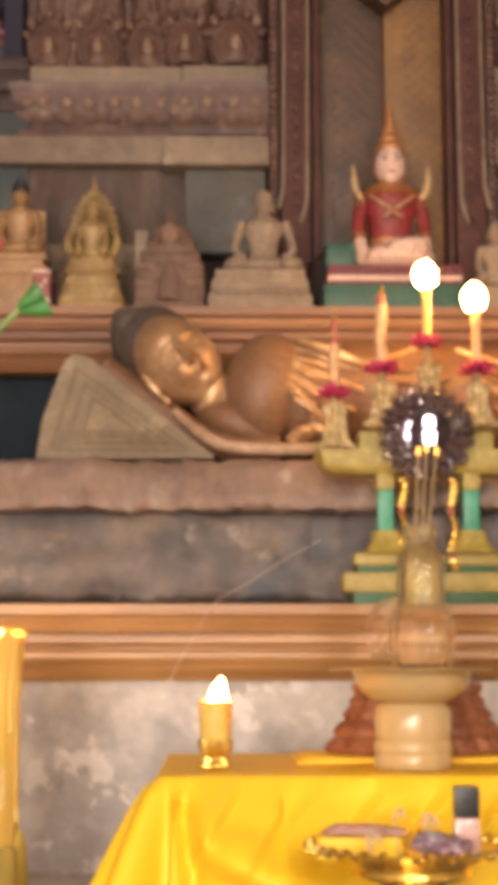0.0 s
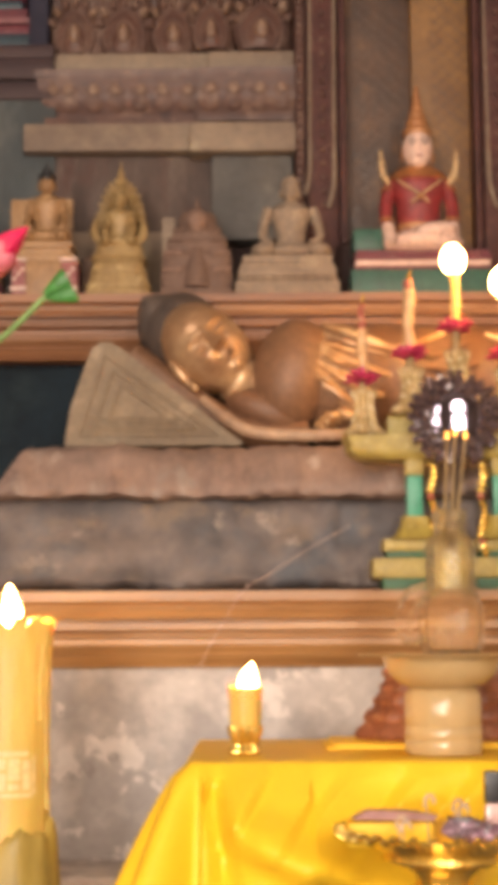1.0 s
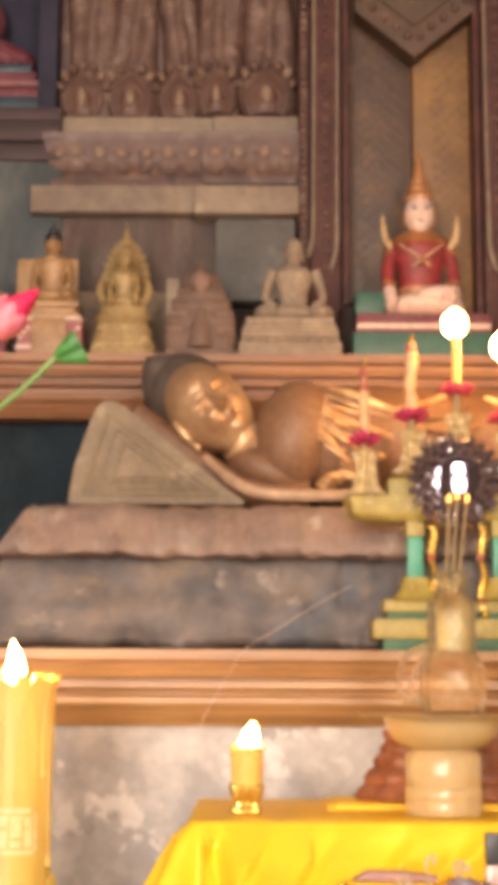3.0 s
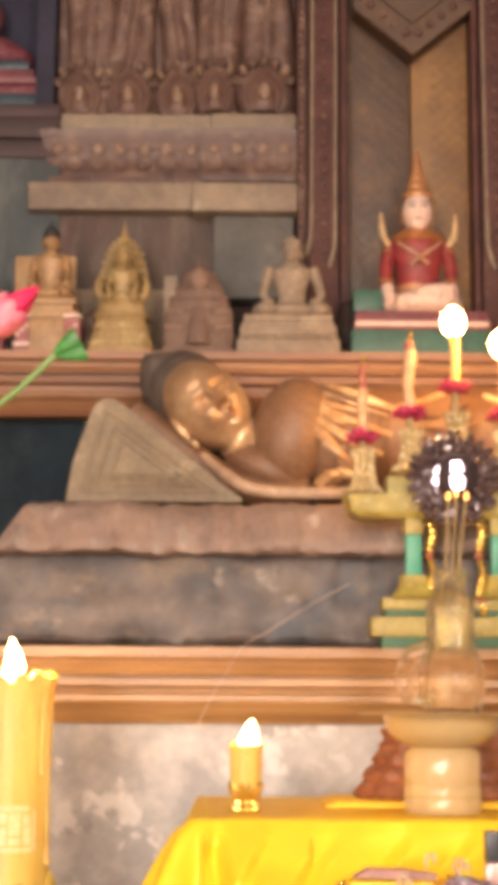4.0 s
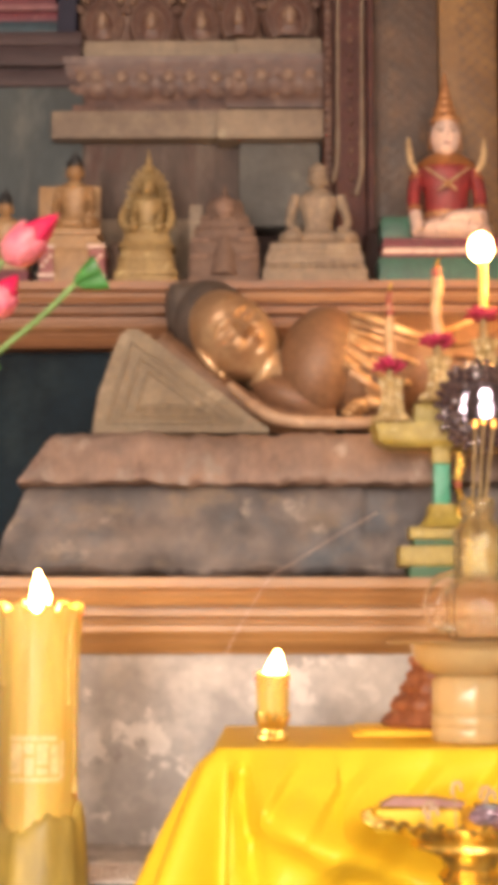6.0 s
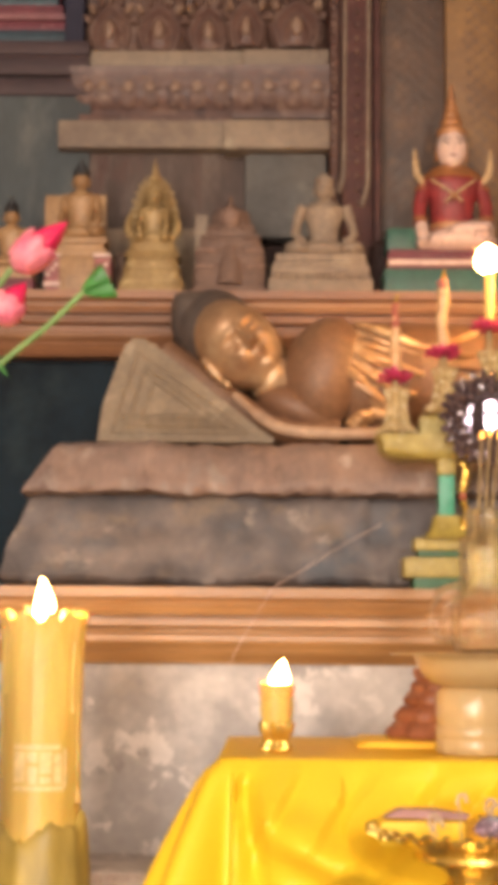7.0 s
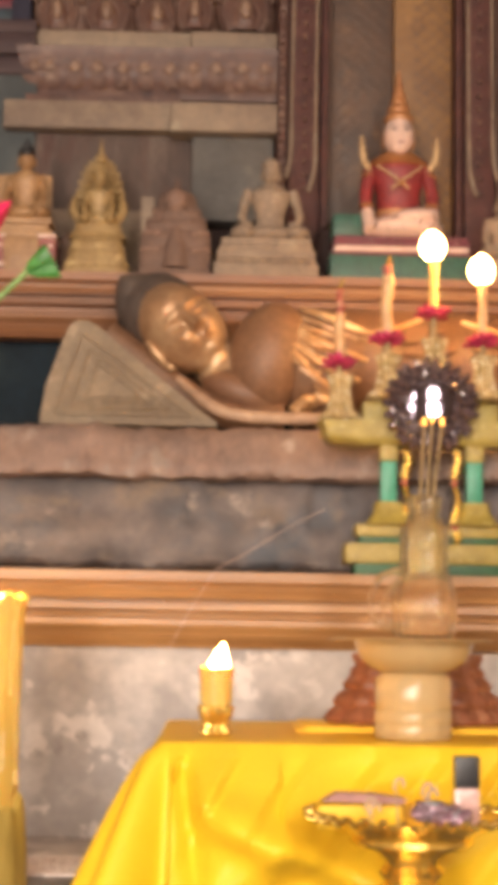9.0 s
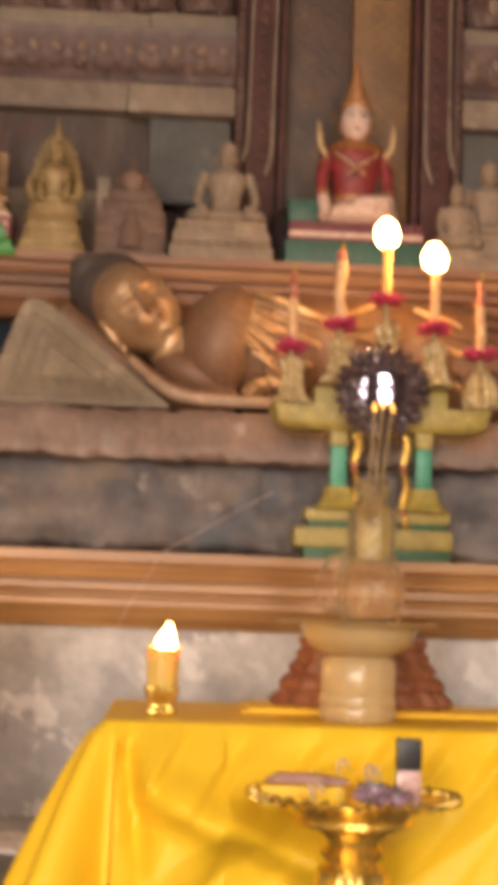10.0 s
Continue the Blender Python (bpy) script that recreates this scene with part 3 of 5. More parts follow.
        petal_medallion(x, 4.085 - 0.03 * (k > 2), 2.432, w * 1.06, 0.160, podium)
    for k, x in enumerate((-0.43, -0.31, -0.19, -0.07, 0.06)):
        x = x if side < 0 else 2 * MID - x
        part("leaf", tall_leaf(x, 4.115 - 0.02 * (k > 2), 2.44, 0.152, 0.50 + 0.02 * (k % 2), 1.7 * k), M["carved_band"], podium, sharp=70)
    # recessed blocks below the slabs
    bl = mirrored(-0.50, -0.083, side)
    part("block", box(nb(), *bl, 4.045, 4.3, SHELF, 2.141, 0.01), M["carved_block"], podium)
    bl = mirrored(-0.085, 0.13, side)
    part("block", box(nb(), *bl, 4.0, 4.3, 1.9, 2.127, 0.012), M["grey_block"], podium, "grey plastered block")
    bl = mirrored(-0.52, -0.12, side)
    part("block", box(nb(), *bl, 4.02, 4.045, SHELF, 1.93, 0.01), M["slab"], podium)
    bl = mirrored(-0.10, 0.135, side)
    part("block", box(nb(), *bl, 4.07, 4.3, SHELF, 1.9, 0.01), M["dark_wood"], podium)

    # fluted pillar with pale rods that flare out at the foot
    pil = holder("pillar", (0, 0, 0), "dark red carved pillar with pale rods and studs", "pillar", "pillars beside the gilt recess")
    sg = 1 if side < 0 else -1

    def mx(x):
        return x if side < 0 else 2 * MID - x

    for name, a, b, yf, m in (("shaft", 0.137, 0.268, 3.99, "pillar"), ("outer_strip", 0.139, 0.160, 3.965, "carved"), ("middle_strip", 0.168, 0.245, 3.96, "pillar"), ("inner_strip", 0.252, 0.268, 3.962, "pillar")):
        p0, p1 = sorted((mx(a), mx(b)))
        part(name, box(nb(), p0, p1, yf, 4.28 if name == "shaft" else 3.99, SHELF, 3.4, 0.004), M[m], pil)
    for xa, zb, reach in ((0.176, 2.0, 0.016), (0.238, 1.965, 0.02)):
        line = [(mx(xa), 3.952, 3.35), (mx(xa), 3.952, 2.6), (mx(xa - 0.002), 3.952, 2.25), (mx(xa - 0.003), 3.95, zb + 0.10), (mx(xa - 0.35 * reach), 3.945, zb + 0.05), (mx(xa - reach), 3.94, zb)]
        part("rod", tube(nb(), smooth_line(line, 6), [0.0036] * 16 + [0.0055] * 14 + [0.002], 8), M["stone_grey"], pil, "pale worn gilt rod")
    for k in range(36):
        st = nb()
        ell(st, (mx(0.207), 3.957, 1.98 + 0.037 * k), (0.008, 0.007, 0.009), u=10, v=8)
        part("stud", st, M["carved"], pil)
    bm = nb()
    for k in range(60):
        ell(bm, (mx(0.148), 3.962, 1.98 + 0.022 * k), (0.011, 0.008, 0.010), (20, 0, 0), u=8, v=6)
    part("scalloped_edge", bm, M["carved"], pil)["kind"] = "stuff"

recess = holder("gilt_recess", (0, 0, 0), "gilt recess with lattice relief and a studded pointed pelmet", "recess", kind="structure")
# left panel carries shade in its colour, right panel carries light
part("panel", box(nb(), 0.268, 0.447, 4.06, 4.3, SHELF, 3.4, 0.003), M["gold_wall_dim"], recess, "gilt panel coloured in shaded brown")
part("panel", box(nb(), 0.447, 0.602, 4.03, 4.3, SHELF, 3.4, 0.004), M["gold_wall"], recess, "gilt panel coloured in lit gold")
bm = nb()
for k in range(52):
    z = 1.70 + k * 0.036
    for x0, x1, yy in ((0.27, 0.445, 4.06), (0.50, 0.60, 4.03)):
        for s in (-1, 1):
            za, zb = (z, z + (x1 - x0) * 0.9) if s > 0 else (z + (x1 - x0) * 0.9, z)
            tube(bm, [(x0, yy, za), (x1, yy + 0.0008, zb)], 0.0014, 5)
part("lattice", bm, M["gold_wall_dim"], recess)["kind"] = "stuff"
for s in (-1, 1):
    tip, reach = (0.446, 2.575), 0.158
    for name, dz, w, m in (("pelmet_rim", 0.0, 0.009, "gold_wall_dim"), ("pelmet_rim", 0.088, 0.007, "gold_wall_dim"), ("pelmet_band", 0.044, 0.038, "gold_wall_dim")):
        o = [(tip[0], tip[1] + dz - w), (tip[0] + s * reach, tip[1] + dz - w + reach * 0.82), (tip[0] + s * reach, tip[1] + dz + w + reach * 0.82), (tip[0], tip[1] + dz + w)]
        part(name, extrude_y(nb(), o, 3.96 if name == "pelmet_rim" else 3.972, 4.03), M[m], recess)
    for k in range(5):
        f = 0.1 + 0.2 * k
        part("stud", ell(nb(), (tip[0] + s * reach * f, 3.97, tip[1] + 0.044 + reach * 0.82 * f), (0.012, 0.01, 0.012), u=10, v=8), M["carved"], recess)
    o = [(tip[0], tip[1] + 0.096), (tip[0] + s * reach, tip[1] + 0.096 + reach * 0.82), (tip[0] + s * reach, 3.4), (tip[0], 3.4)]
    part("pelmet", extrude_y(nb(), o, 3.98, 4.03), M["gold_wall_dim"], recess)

# dark beam and draped seat at the far side of the podium
beam = holder("beam", (0, 0, 0), "dark purple-brown wooden beam fixed to the wall", "beam")
for z0, z1, yf in ((2.296, 2.345, 4.034), (2.348, 2.404, 4.022), (2.407, 2.447, 4.03)):
    part("board", box(nb(), -2.2, -0.503, yf, 4.3, z0, z1, 0.008), M["beam_wood"], beam)
structure("wall_alcove", box(nb(), -2.2, -0.5, 4.28, 4.3, 2.447, 3.4, 0), M["navy"], "dark navy painted alcove above the beam")
structure("alcove_side", box(nb(), -0.575, -0.524, 4.06, 4.28, 2.447, 3.4, 0.004), M["navy"], "dark navy alcove edge beside the podium")
bm = nb()
for x1, y0, z0, z1, slot in ((-0.562, 4.08, 2.447, 2.497, 0), (-0.575, 4.10, 2.497, 2.530, 1), (-0.572, 4.09, 2.530, 2.549, 2), (-0.585, 4.10, 2.549, 2.577, 3), (-0.60, 4.11, 2.577, 2.604, 0)):
    box(bm, -1.25, x1, y0, 4.28, z0, z1, 0.009, slot)
for k in range(7):
    ell(bm, (-0.68 - 0.055 * k, 4.17, 2.640 + 0.010 * (k % 3)), (0.085, 0.05, 0.042), (0, 14 * (-1) ** k, 0), 3 if k % 2 else 1)
ell(bm, (-0.86, 4.2, 2.76), (0.17, 0.06, 0.13), slot=3)
for k in range(4):
    tube(bm, smooth_line([(-0.64 - 0.06 * k, 4.13, 2.61), (-0.70 - 0.05 * k, 4.125, 2.67), (-0.80 - 0.02 * k, 4.13, 2.76)], 5), 0.010, 8, 2 if k == 1 else 3)
thing("draped_statue", bm, [M["seat_teal"], M["maroon"], M["dusty_pink"], M["dim_red"]], "red draped statue on a pink and teal tiered seat", "statue")

# ---- rock plinth ----


def rock(bm, x0, x1, prof, slope0, slope1, amp, freq, seed, nx=90):
    """A rough block along x: prof runs (y, z) up the front, over the top and down the back; its ends lean by slope0 and slope1."""
    z_low, z_high = min(z for _, z in prof), max(z for _, z in prof)
    rings = []
    for i in range(nx + 1):
        f = i / nx
        ring = []
        for y, z in prof:
            h = (z - z_low) / (z_high - z_low)
            x = (x0 + slope0 * h) * (1 - f) + (x1 - slope1 * h) * f
            p = Vector((x * freq + seed, y * freq, z * freq))
            d = noise.noise(p) * amp + noise.noise(p * 2.7) * amp * 0.45 + noise.noise(p * 6.1) * amp * 0.2
            edge = noise.noise(Vector((x * 9 + seed, 0.3, 0.7))) * 0.007 + noise.noise(Vector((x * 25 + seed, 5.3, 0.7))) * 0.006 + noise.noise(Vector((x * 70 + seed, 2.3, 0.7))) * 0.0035
            keep = 0.0 if z <= LEDGE + 0.001 else 1.0
            ring.append(bm.verts.new((x + 0.5 * d, y - d * keep, z + (edge if 0.02 < h else edge * 0.8 * (prof[0][1] > 1)) * keep)))
        rings.append(ring)
    n = len(prof)
    for a, b in zip(rings, rings[1:]):
        for k in range(n):
            bm.faces.new((a[k], b[k], b[(k + 1) % n], a[(k + 1) % n]))
    bm.faces.new(rings[0]), bm.faces.new(rings[-1][::-1])
    return bm


plinth = holder("rock_plinth", (0, 0, 0), "painted rough rock plinth in grey and brown", "plinth")
low = [(3.29, LEDGE), (3.235, LEDGE + 0.012), (3.195, LEDGE + 0.016)] + [(3.185 + 0.011 * k + 0.005 * math.sin(1.3 * k), 0.982 + 0.018 * k) for k in range(11)] + [(3.36, 1.165), (3.6, 1.165), (3.7, 1.1), (3.7, LEDGE)]
part("lower_rock", rock(nb(), -0.568, 1.7, low, 0.06, 0.06, 0.032, 6.5, 2.0, 260), M["rock_low"], plinth, "grey painted lower rock", sharp=70)
upp = [(3.30, 1.155), (3.225, 1.160), (3.222, 1.175), (3.232, 1.19), (3.242, 1.205), (3.252, 1.22), (3.262, 1.235), (3.275, 1.25), (3.29, 1.262), (3.32, 1.272), (3.45, 1.276), (3.7, 1.276), (3.72, 1.2), (3.72, 1.155)]
part("upper_rock", rock(nb(), -0.528, 1.7, upp, 0.075, 0.06, 0.018, 8.0, 8.0, 260), M["rock_top"], plinth, "brown painted upper rock", sharp=70)

# ---- reclining statue and its cushion ----
bm = nb()
tri = [(-0.386, 1.279), (-0.374, 1.36), (-0.340, 1.462), (-0.328, 1.490), (-0.312, 1.505), (-0.288, 1.505), (-0.262, 1.490), (-0.15, 1.40), (-0.03, 1.305), (-0.004, 1.287), (-0.004, 1.279)]
extrude_y(bm, tri, 3.36, 3.58)
sharp_edges = [e for e in bm.edges if len(e.link_faces) == 2 and e.calc_face_angle(0) > 0.7]
bmesh.ops.bevel(bm, geom=sharp_edges, offset=0.014, segments=3, affect="EDGES")
cush = holder("cushion", (0, 0, 0), "khaki painted triangular cushion with carved borders under the head", "cushion")
part("body", bm, M["pillow"], cush)
for f in (0.86, 0.62, 0.4):
    bm = nb()
    cx, cz = -0.235, 1.37
    loop = [(cx + (x - cx) * f, 3.359, cz + (z - cz) * f - 0.012 * (1 - f)) for x, z in ((-0.375, 1.29), (-0.310, 1.495), (-0.03, 1.29))]
    for a, b in zip(loop, loop[1:] + loop[:1]):
        tube(bm, [a, b], 0.0035, 6)
    part("carved_border", bm, M["pillow"], cush)
for k in range(3):
    part("carved_line", tube(nb(), [(-0.34, 3.358, 1.31 + 0.014 * k), (-0.09 - 0.02 * k, 3.358, 1.31 + 0.014 * k)], 0.0022, 5), M["pillow"], cush)

bm = nb()
TH = 42
ax, up = Vector((math.cos(radians(TH)), 0, -math.sin(radians(TH)))), Vector((math.sin(radians(TH)), 0, math.cos(radians(TH))))
HEAD, MID_FACE = Vector((-0.085, 3.435, 1.505)), 0.016
ell(bm, HEAD, (0.118, 0.088, 0.086), (0, TH, 0), 0, 120, 90)


def bulge(a, b, at, across, sa, sb, h):
    return h * math.exp(-((a - at) / sa) ** 2 - ((b - across) / sb) ** 2)


def features(a, b):
    """How far the carved face stands out: a runs from brow to chin, b across the face from its middle line."""
    d = bulge(a, b, -0.062, 0, 0.030, 0.05, 0.004)
    if -0.035 < a < 0.045:
        f = max(0.0, min(1.0, (a + 0.03) / 0.058))
        d += (0.004 + 0.017 * f ** 1.3) * math.exp(-(b / (0.0065 + 0.006 * f)) ** 2) * (1.0 if a < 0.026 else math.exp(-((a - 0.026) / 0.006) ** 2))
    for side in (-1, 1):
        c = side * 0.030
        d += bulge(a, b, -0.026 + 9.0 * (abs(b) - 0.030) ** 2, c, 0.0065, 0.020, 0.0055)
        d -= bulge(a, b, -0.008, c - side * 0.004, 0.012, 0.018, 0.0085)
        d += bulge(a, b, -0.004, c, 0.0075, 0.0155, 0.0095)
        d -= bulge(a, b, 0.006, c, 0.003, 0.016, 0.004)
        d += bulge(a, b, 0.030, side * 0.036, 0.022, 0.020, 0.006)
        d -= bulge(a, b, 0.034, side * 0.018, 0.010, 0.006, 0.003)
        d += bulge(a, b, 0.023, side * 0.010, 0.006, 0.006, 0.006)
    d += bulge(a, b, 0.045, 0, 0.0042, 0.017, 0.0075) + bulge(a, b, 0.056, 0, 0.005, 0.014, 0.0075) - bulge(a, b, 0.0505, 0, 0.0022, 0.018, 0.005)
    return d - bulge(a, b, 0.065, 0, 0.005, 0.014, 0.003) + bulge(a, b, 0.082, 0, 0.015, 0.020, 0.007)


for v in bm.verts:
    q = v.co - HEAD
    a, b = q.dot(ax) - 0.006, q.dot(up) - MID_FACE
    if q.y < 0:
        jaw = 1 - 0.10 * max(0.0, (a - 0.02) / 0.09) ** 2
        v.co = HEAD + ax * q.dot(ax) + up * q.dot(up) * jaw + Vector((0, q.y - 1.9 * features(a, b) * min(1.0, -q.y / 0.03), 0))
ell(bm, (-0.047, 3.436, 1.467), (0.068, 0.070, 0.060), (0, TH, 0), 0, 32, 20)
ear = HEAD + 0.004 * ax - 0.083 * up
ell(bm, (ear.x, 3.40, ear.z), (0.040, 0.012, 0.010), (0, TH + 6, 0), 0, 16, 10)
ell(bm, (ear.x + 0.03, 3.395, ear.z - 0.03), (0.012, 0.010, 0.009), (0, TH, 0), 0, 12, 8)
# hair cap and topknot
ell(bm, (-0.138, 3.485, 1.545), (0.098, 0.100, 0.094), (0, TH, 0), 1, 36, 24)
box(bm, -0.236, -0.10, 3.42, 3.54, 1.515, 1.633, 0.035, 1)
# neck with three creases, chest, shoulder and long robed body
tube(bm, smooth_line([(-0.03, 3.43, 1.44), (0.02, 3.45, 1.42), (0.09, 3.48, 1.40)], 5), [0.052 + 0.002 * (k % 3) for k in range(11)], 24)
ell(bm, (0.108, 3.432, 1.440), (0.094, 0.085, 0.130), (0, 14, 0), 2, 48, 32)
ell(bm, (0.05, 3.43, 1.36), (0.10, 0.06, 0.05), (0, 24, 0), 2, 28, 18)
body = smooth_line([(0.10, 3.50, 1.425), (0.30, 3.50, 1.43), (0.6, 3.50, 1.42), (1.0, 3.50, 1.40), (1.45, 3.50, 1.37)], 8)
tube(bm, body, [min(0.14, 0.07 + 0.023 * k) - 0.05 * max(0, (k - 16) / 16) for k in range(33)], 32, 2)
# gilt robe pleats: a fan from the shoulder, then two crossing sets along the body


def pleat(x0, z0, x1, z1, sag, thick, slot):
    pts, radii = [], []
    for j in range(12):
        f = j / 11
        x, z = x0 + (x1 - x0) * f, z0 + (z1 - z0) * f - sag * math.sin(math.pi * f)
        depth = 0.146 ** 2 - min(0.138, abs(z - 1.43)) ** 2
        pts.append((x, 3.50 - math.sqrt(max(0.0004, depth)) + 0.0065 + 0.004 * math.sin(7 * x0 + 9 * f), z + 0.004 * math.sin(40 * z0 + 5 * f)))
        radii.append(thick * (0.25 + 0.75 * math.sin(math.pi * min(1.0, 0.12 + 0.80 * f)) ** 0.7))
    tube(bm, pts, radii, 10, slot)


for k in range(13):
    f = k / 12
    x0 = 0.178 - 0.030 * math.sin(math.pi * min(1.0, f * 1.15)) + 0.02 * f * f + 0.010 * math.sin(5.3 * k)
    z0 = 1.558 - 0.195 * f
    reach = 0.150 - 0.085 * f + 0.040 * math.sin(2.3 * k + 0.6)
    pleat(x0, z0, x0 + reach, z0 - reach * (0.40 + 0.34 * f + 0.16 * math.sin(3.1 * k)), 0.012 * (1 - f), 0.0105 - 0.0026 * (k % 3), 4 if k % 4 != 1 else 0)
for k in range(3):
    pleat(0.175 - 0.01 * k, 1.352 - 0.010 * k, 0.225 - 0.012 * k, 1.338 - 0.008 * k, 0.0, 0.011, 4)
for k in range(3):
    pleat(0.335 + 0.03 * k, 1.500 - 0.030 * k, 0.47 + 0.02 * k, 1.540 - 0.042 * k, 0.006, 0.008, 4 if k == 0 else 2)
for k in range(5):
    pleat(0.53 + 0.030 * (k % 2) + 0.008 * k, 1.530 - 0.034 * k, 0.63 + 0.02 * (k % 3), 1.485 - 0.036 * k, 0.004, 0.008, 4 if k % 2 == 0 else 2)
for k in range(6):
    for j in range(3):
        pleat(0.68 + 0.22 * j, 1.53 - 0.034 * k, 0.90 + 0.22 * j, 1.51 - 0.034 * k, 0.006, 0.007, 2)
# arm bent under the cheek, forearm along the rock
tube(bm, smooth_line([(-0.25, 3.45, 1.49), (-0.15, 3.44, 1.415), (-0.05, 3.425, 1.342), (0.03, 3.41, 1.312), (0.14, 3.41, 1.305)], 5), [0.034] * 21, 16, 2)
tube(bm, smooth_line([(-0.09, 3.39, 1.385), (-0.05, 3.365, 1.348), (0.0, 3.345, 1.312), (0.05, 3.335, 1.299), (0.12, 3.335, 1.296), (0.24, 3.345, 1.298)], 5),
     [0.010] * 6 + [0.0135] * 20, 14, 3)
thing("reclining_statue", bm, [M["gilt"], M["hair"], M["robe"], M["tan_arm"], M["gilt_candlelit"]], "reclining gilt statue in a brown robe with dark hair", "statue", sharp=80)

# ---- figures on the shelf: each one mesh ----
SMALL = "small statues on the wooden shelf"


def steps(bm, cx, cy, z, tiers, slot=0):
    for w, d, h, *s in tiers:
        box(bm, cx - w / 2, cx + w / 2, cy - d / 2, cy + d / 2, z, z + h, 0.004, s[0] if s else slot)
        z += h
    return z


def seated(bm, cx, cy, z, h, slot=0, head=0, hair=0, wide=1.0, knot=True):
    """A seated cross-legged figure of height h: legs, trunk, shoulders, arms, head, topknot."""
    w = 0.33 * h * wide
    ell(bm, (cx, cy - 0.01, z + 0.10 * h), (w * 1.12, 0.20 * h, 0.105 * h), slot=slot)
    for s in (-1, 1):
        ell(bm, (cx + s * 0.78 * w, cy - 0.02, z + 0.10 * h), (0.42 * w, 0.20 * h, 0.10 * h), slot=slot)
        tube(bm, smooth_line([(cx + s * 0.64 * w, cy, z + 0.61 * h), (cx + s * 0.80 * w, cy - 0.005, z + 0.42 * h), (cx + s * 0.84 * w, cy - 0.03, z + 0.24 * h), (cx + s * 0.55 * w, cy - 0.15 * h, z + 0.17 * h)], 4),
             [0.06 * h] * 4 + [0.05 * h] * 4 + [0.042 * h] * 5, 12, slot)
    lathe(bm, [(0.22 * h, 0.10 * h), (0.155 * h, 0.24 * h), (0.165 * h, 0.36 * h), (0.215 * h, 0.50 * h), (0.225 * h, 0.58 * h), (0.15 * h, 0.645 * h), (0.075 * h, 0.68 * h), (0.068 * h, 0.74 * h)], (cx, cy, z), 24, slot, sy=0.62)
    ell(bm, (cx, cy - 0.012 * h, z + 0.81 * h), (0.102 * h, 0.105 * h, 0.128 * h), slot=head)
    ell(bm, (cx, cy - 0.122 * h, z + 0.80 * h), (0.014 * h, 0.02 * h, 0.035 * h), slot=head, u=8, v=6)
    for s in (-1, 1):
        ell(bm, (cx + s * 0.104 * h, cy, z + 0.78 * h), (0.016 * h, 0.025 * h, 0.06 * h), slot=head, u=8, v=6)
    if knot:
        ell(bm, (cx, cy - 0.008 * h, z + 0.892 * h), (0.106 * h, 0.115 * h, 0.075 * h), slot=hair)
        ell(bm, (cx, cy + 0.01 * h, z + 0.95 * h), (0.055 * h, 0.055 * h, 0.05 * h), slot=hair)


def spire(bm, cx, cy, z, r, h, slot=0, rings=6):
    prof = []
    for k in range(rings):
        f = k / rings
        q = r * (1 - f) ** 1.35
        prof += [(q, h * f), (q * 1.12, h * (f + 0.3 / rings)), (q * 0.9, h * (f + 0.9 / rings))]
    lathe(bm, prof + [(0.001, h)], (cx, cy, z), 20, slot)


# orange-gold figure with dark hair on a maroon and gold base
bm = nb()
cx, cy = -0.482, 3.76
box(bm, -0.560, -0.525, cy - 0.05, cy + 0.05, SHELF, 1.772, 0.004, 1)
box(bm, -0.440, -0.402, cy - 0.05, cy + 0.05, SHELF, 1.772, 0.004, 1)
box(bm, -0.525, -0.440, cy - 0.052, cy + 0.05, SHELF, 1.776, 0.004, 0)
for x0, x1 in ((-0.563, -0.522), (-0.443, -0.400)):
    box(bm, x0, x1, cy - 0.055, cy + 0.05, 1.772, 1.782, 0.003, 3)
    box(bm, x0, x1, cy - 0.055, cy + 0.05, 1.700, 1.712, 0.003, 3)
    for k in range(3):
        ell(bm, ((x0 + x1) / 2 - 0.01 + 0.01 * k, cy - 0.05, 1.73 + 0.012 * k), (0.006, 0.004, 0.006), slot=3, u=8, v=5)
zt = steps(bm, cx, cy, 1.776, ((0.145, 0.10, 0.018), (0.125, 0.09, 0.014), (0.14, 0.10, 0.016)))
seated(bm, cx, cy, zt - 0.004, 0.194, 0, 0, 2, 0.82)
spire(bm, cx, cy, 1.992, 0.020, 0.040, 2, 3)
box(bm, -0.578, -0.424, cy + 0.045, cy + 0.06, 1.80, 1.955, 0.006, 0)
thing("seated_statue", bm, [M["orange_gold"], M["rose"], M["black"], M["white"]], "orange-gold seated statue with black topknot on maroon base", "statue", SMALL)

# pale gold figure under a many-pointed hood
bm = nb()
cx, cy = -0.303, 3.76
zt = SHELF
for w, h in ((0.170, 0.046), (0.148, 0.034), (0.132, 0.026), (0.140, 0.014), (0.118, 0.026)):
    lathe(bm, [(0.5 * w, 0), (0.49 * w, 0.2 * h), (0.455 * w, 0.75 * h), (0.47 * w, 0.8 * h), (0.46 * w, h)], (cx, cy, zt), 32, 0, sy=0.66, square=0.92)
    zt += h
seated(bm, cx, cy - 0.004, zt - 0.006, 0.150, 0, 0, 0, 0.80)
rays = []
for k in range(41):
    a = radians(-150 + 300 * k / 40)
    q = 1 + 0.09 * (k % 2)
    rays.append((0.056 * q * math.sin(a) * (1 - 0.25 * max(0.0, math.cos(a)) ** 2), 0.088 + 0.100 * q * math.cos(a)))
relief(bm, rays, cx, cy + 0.045, zt - 0.006, -0.014, 2, 0.25, 8, 0.012)
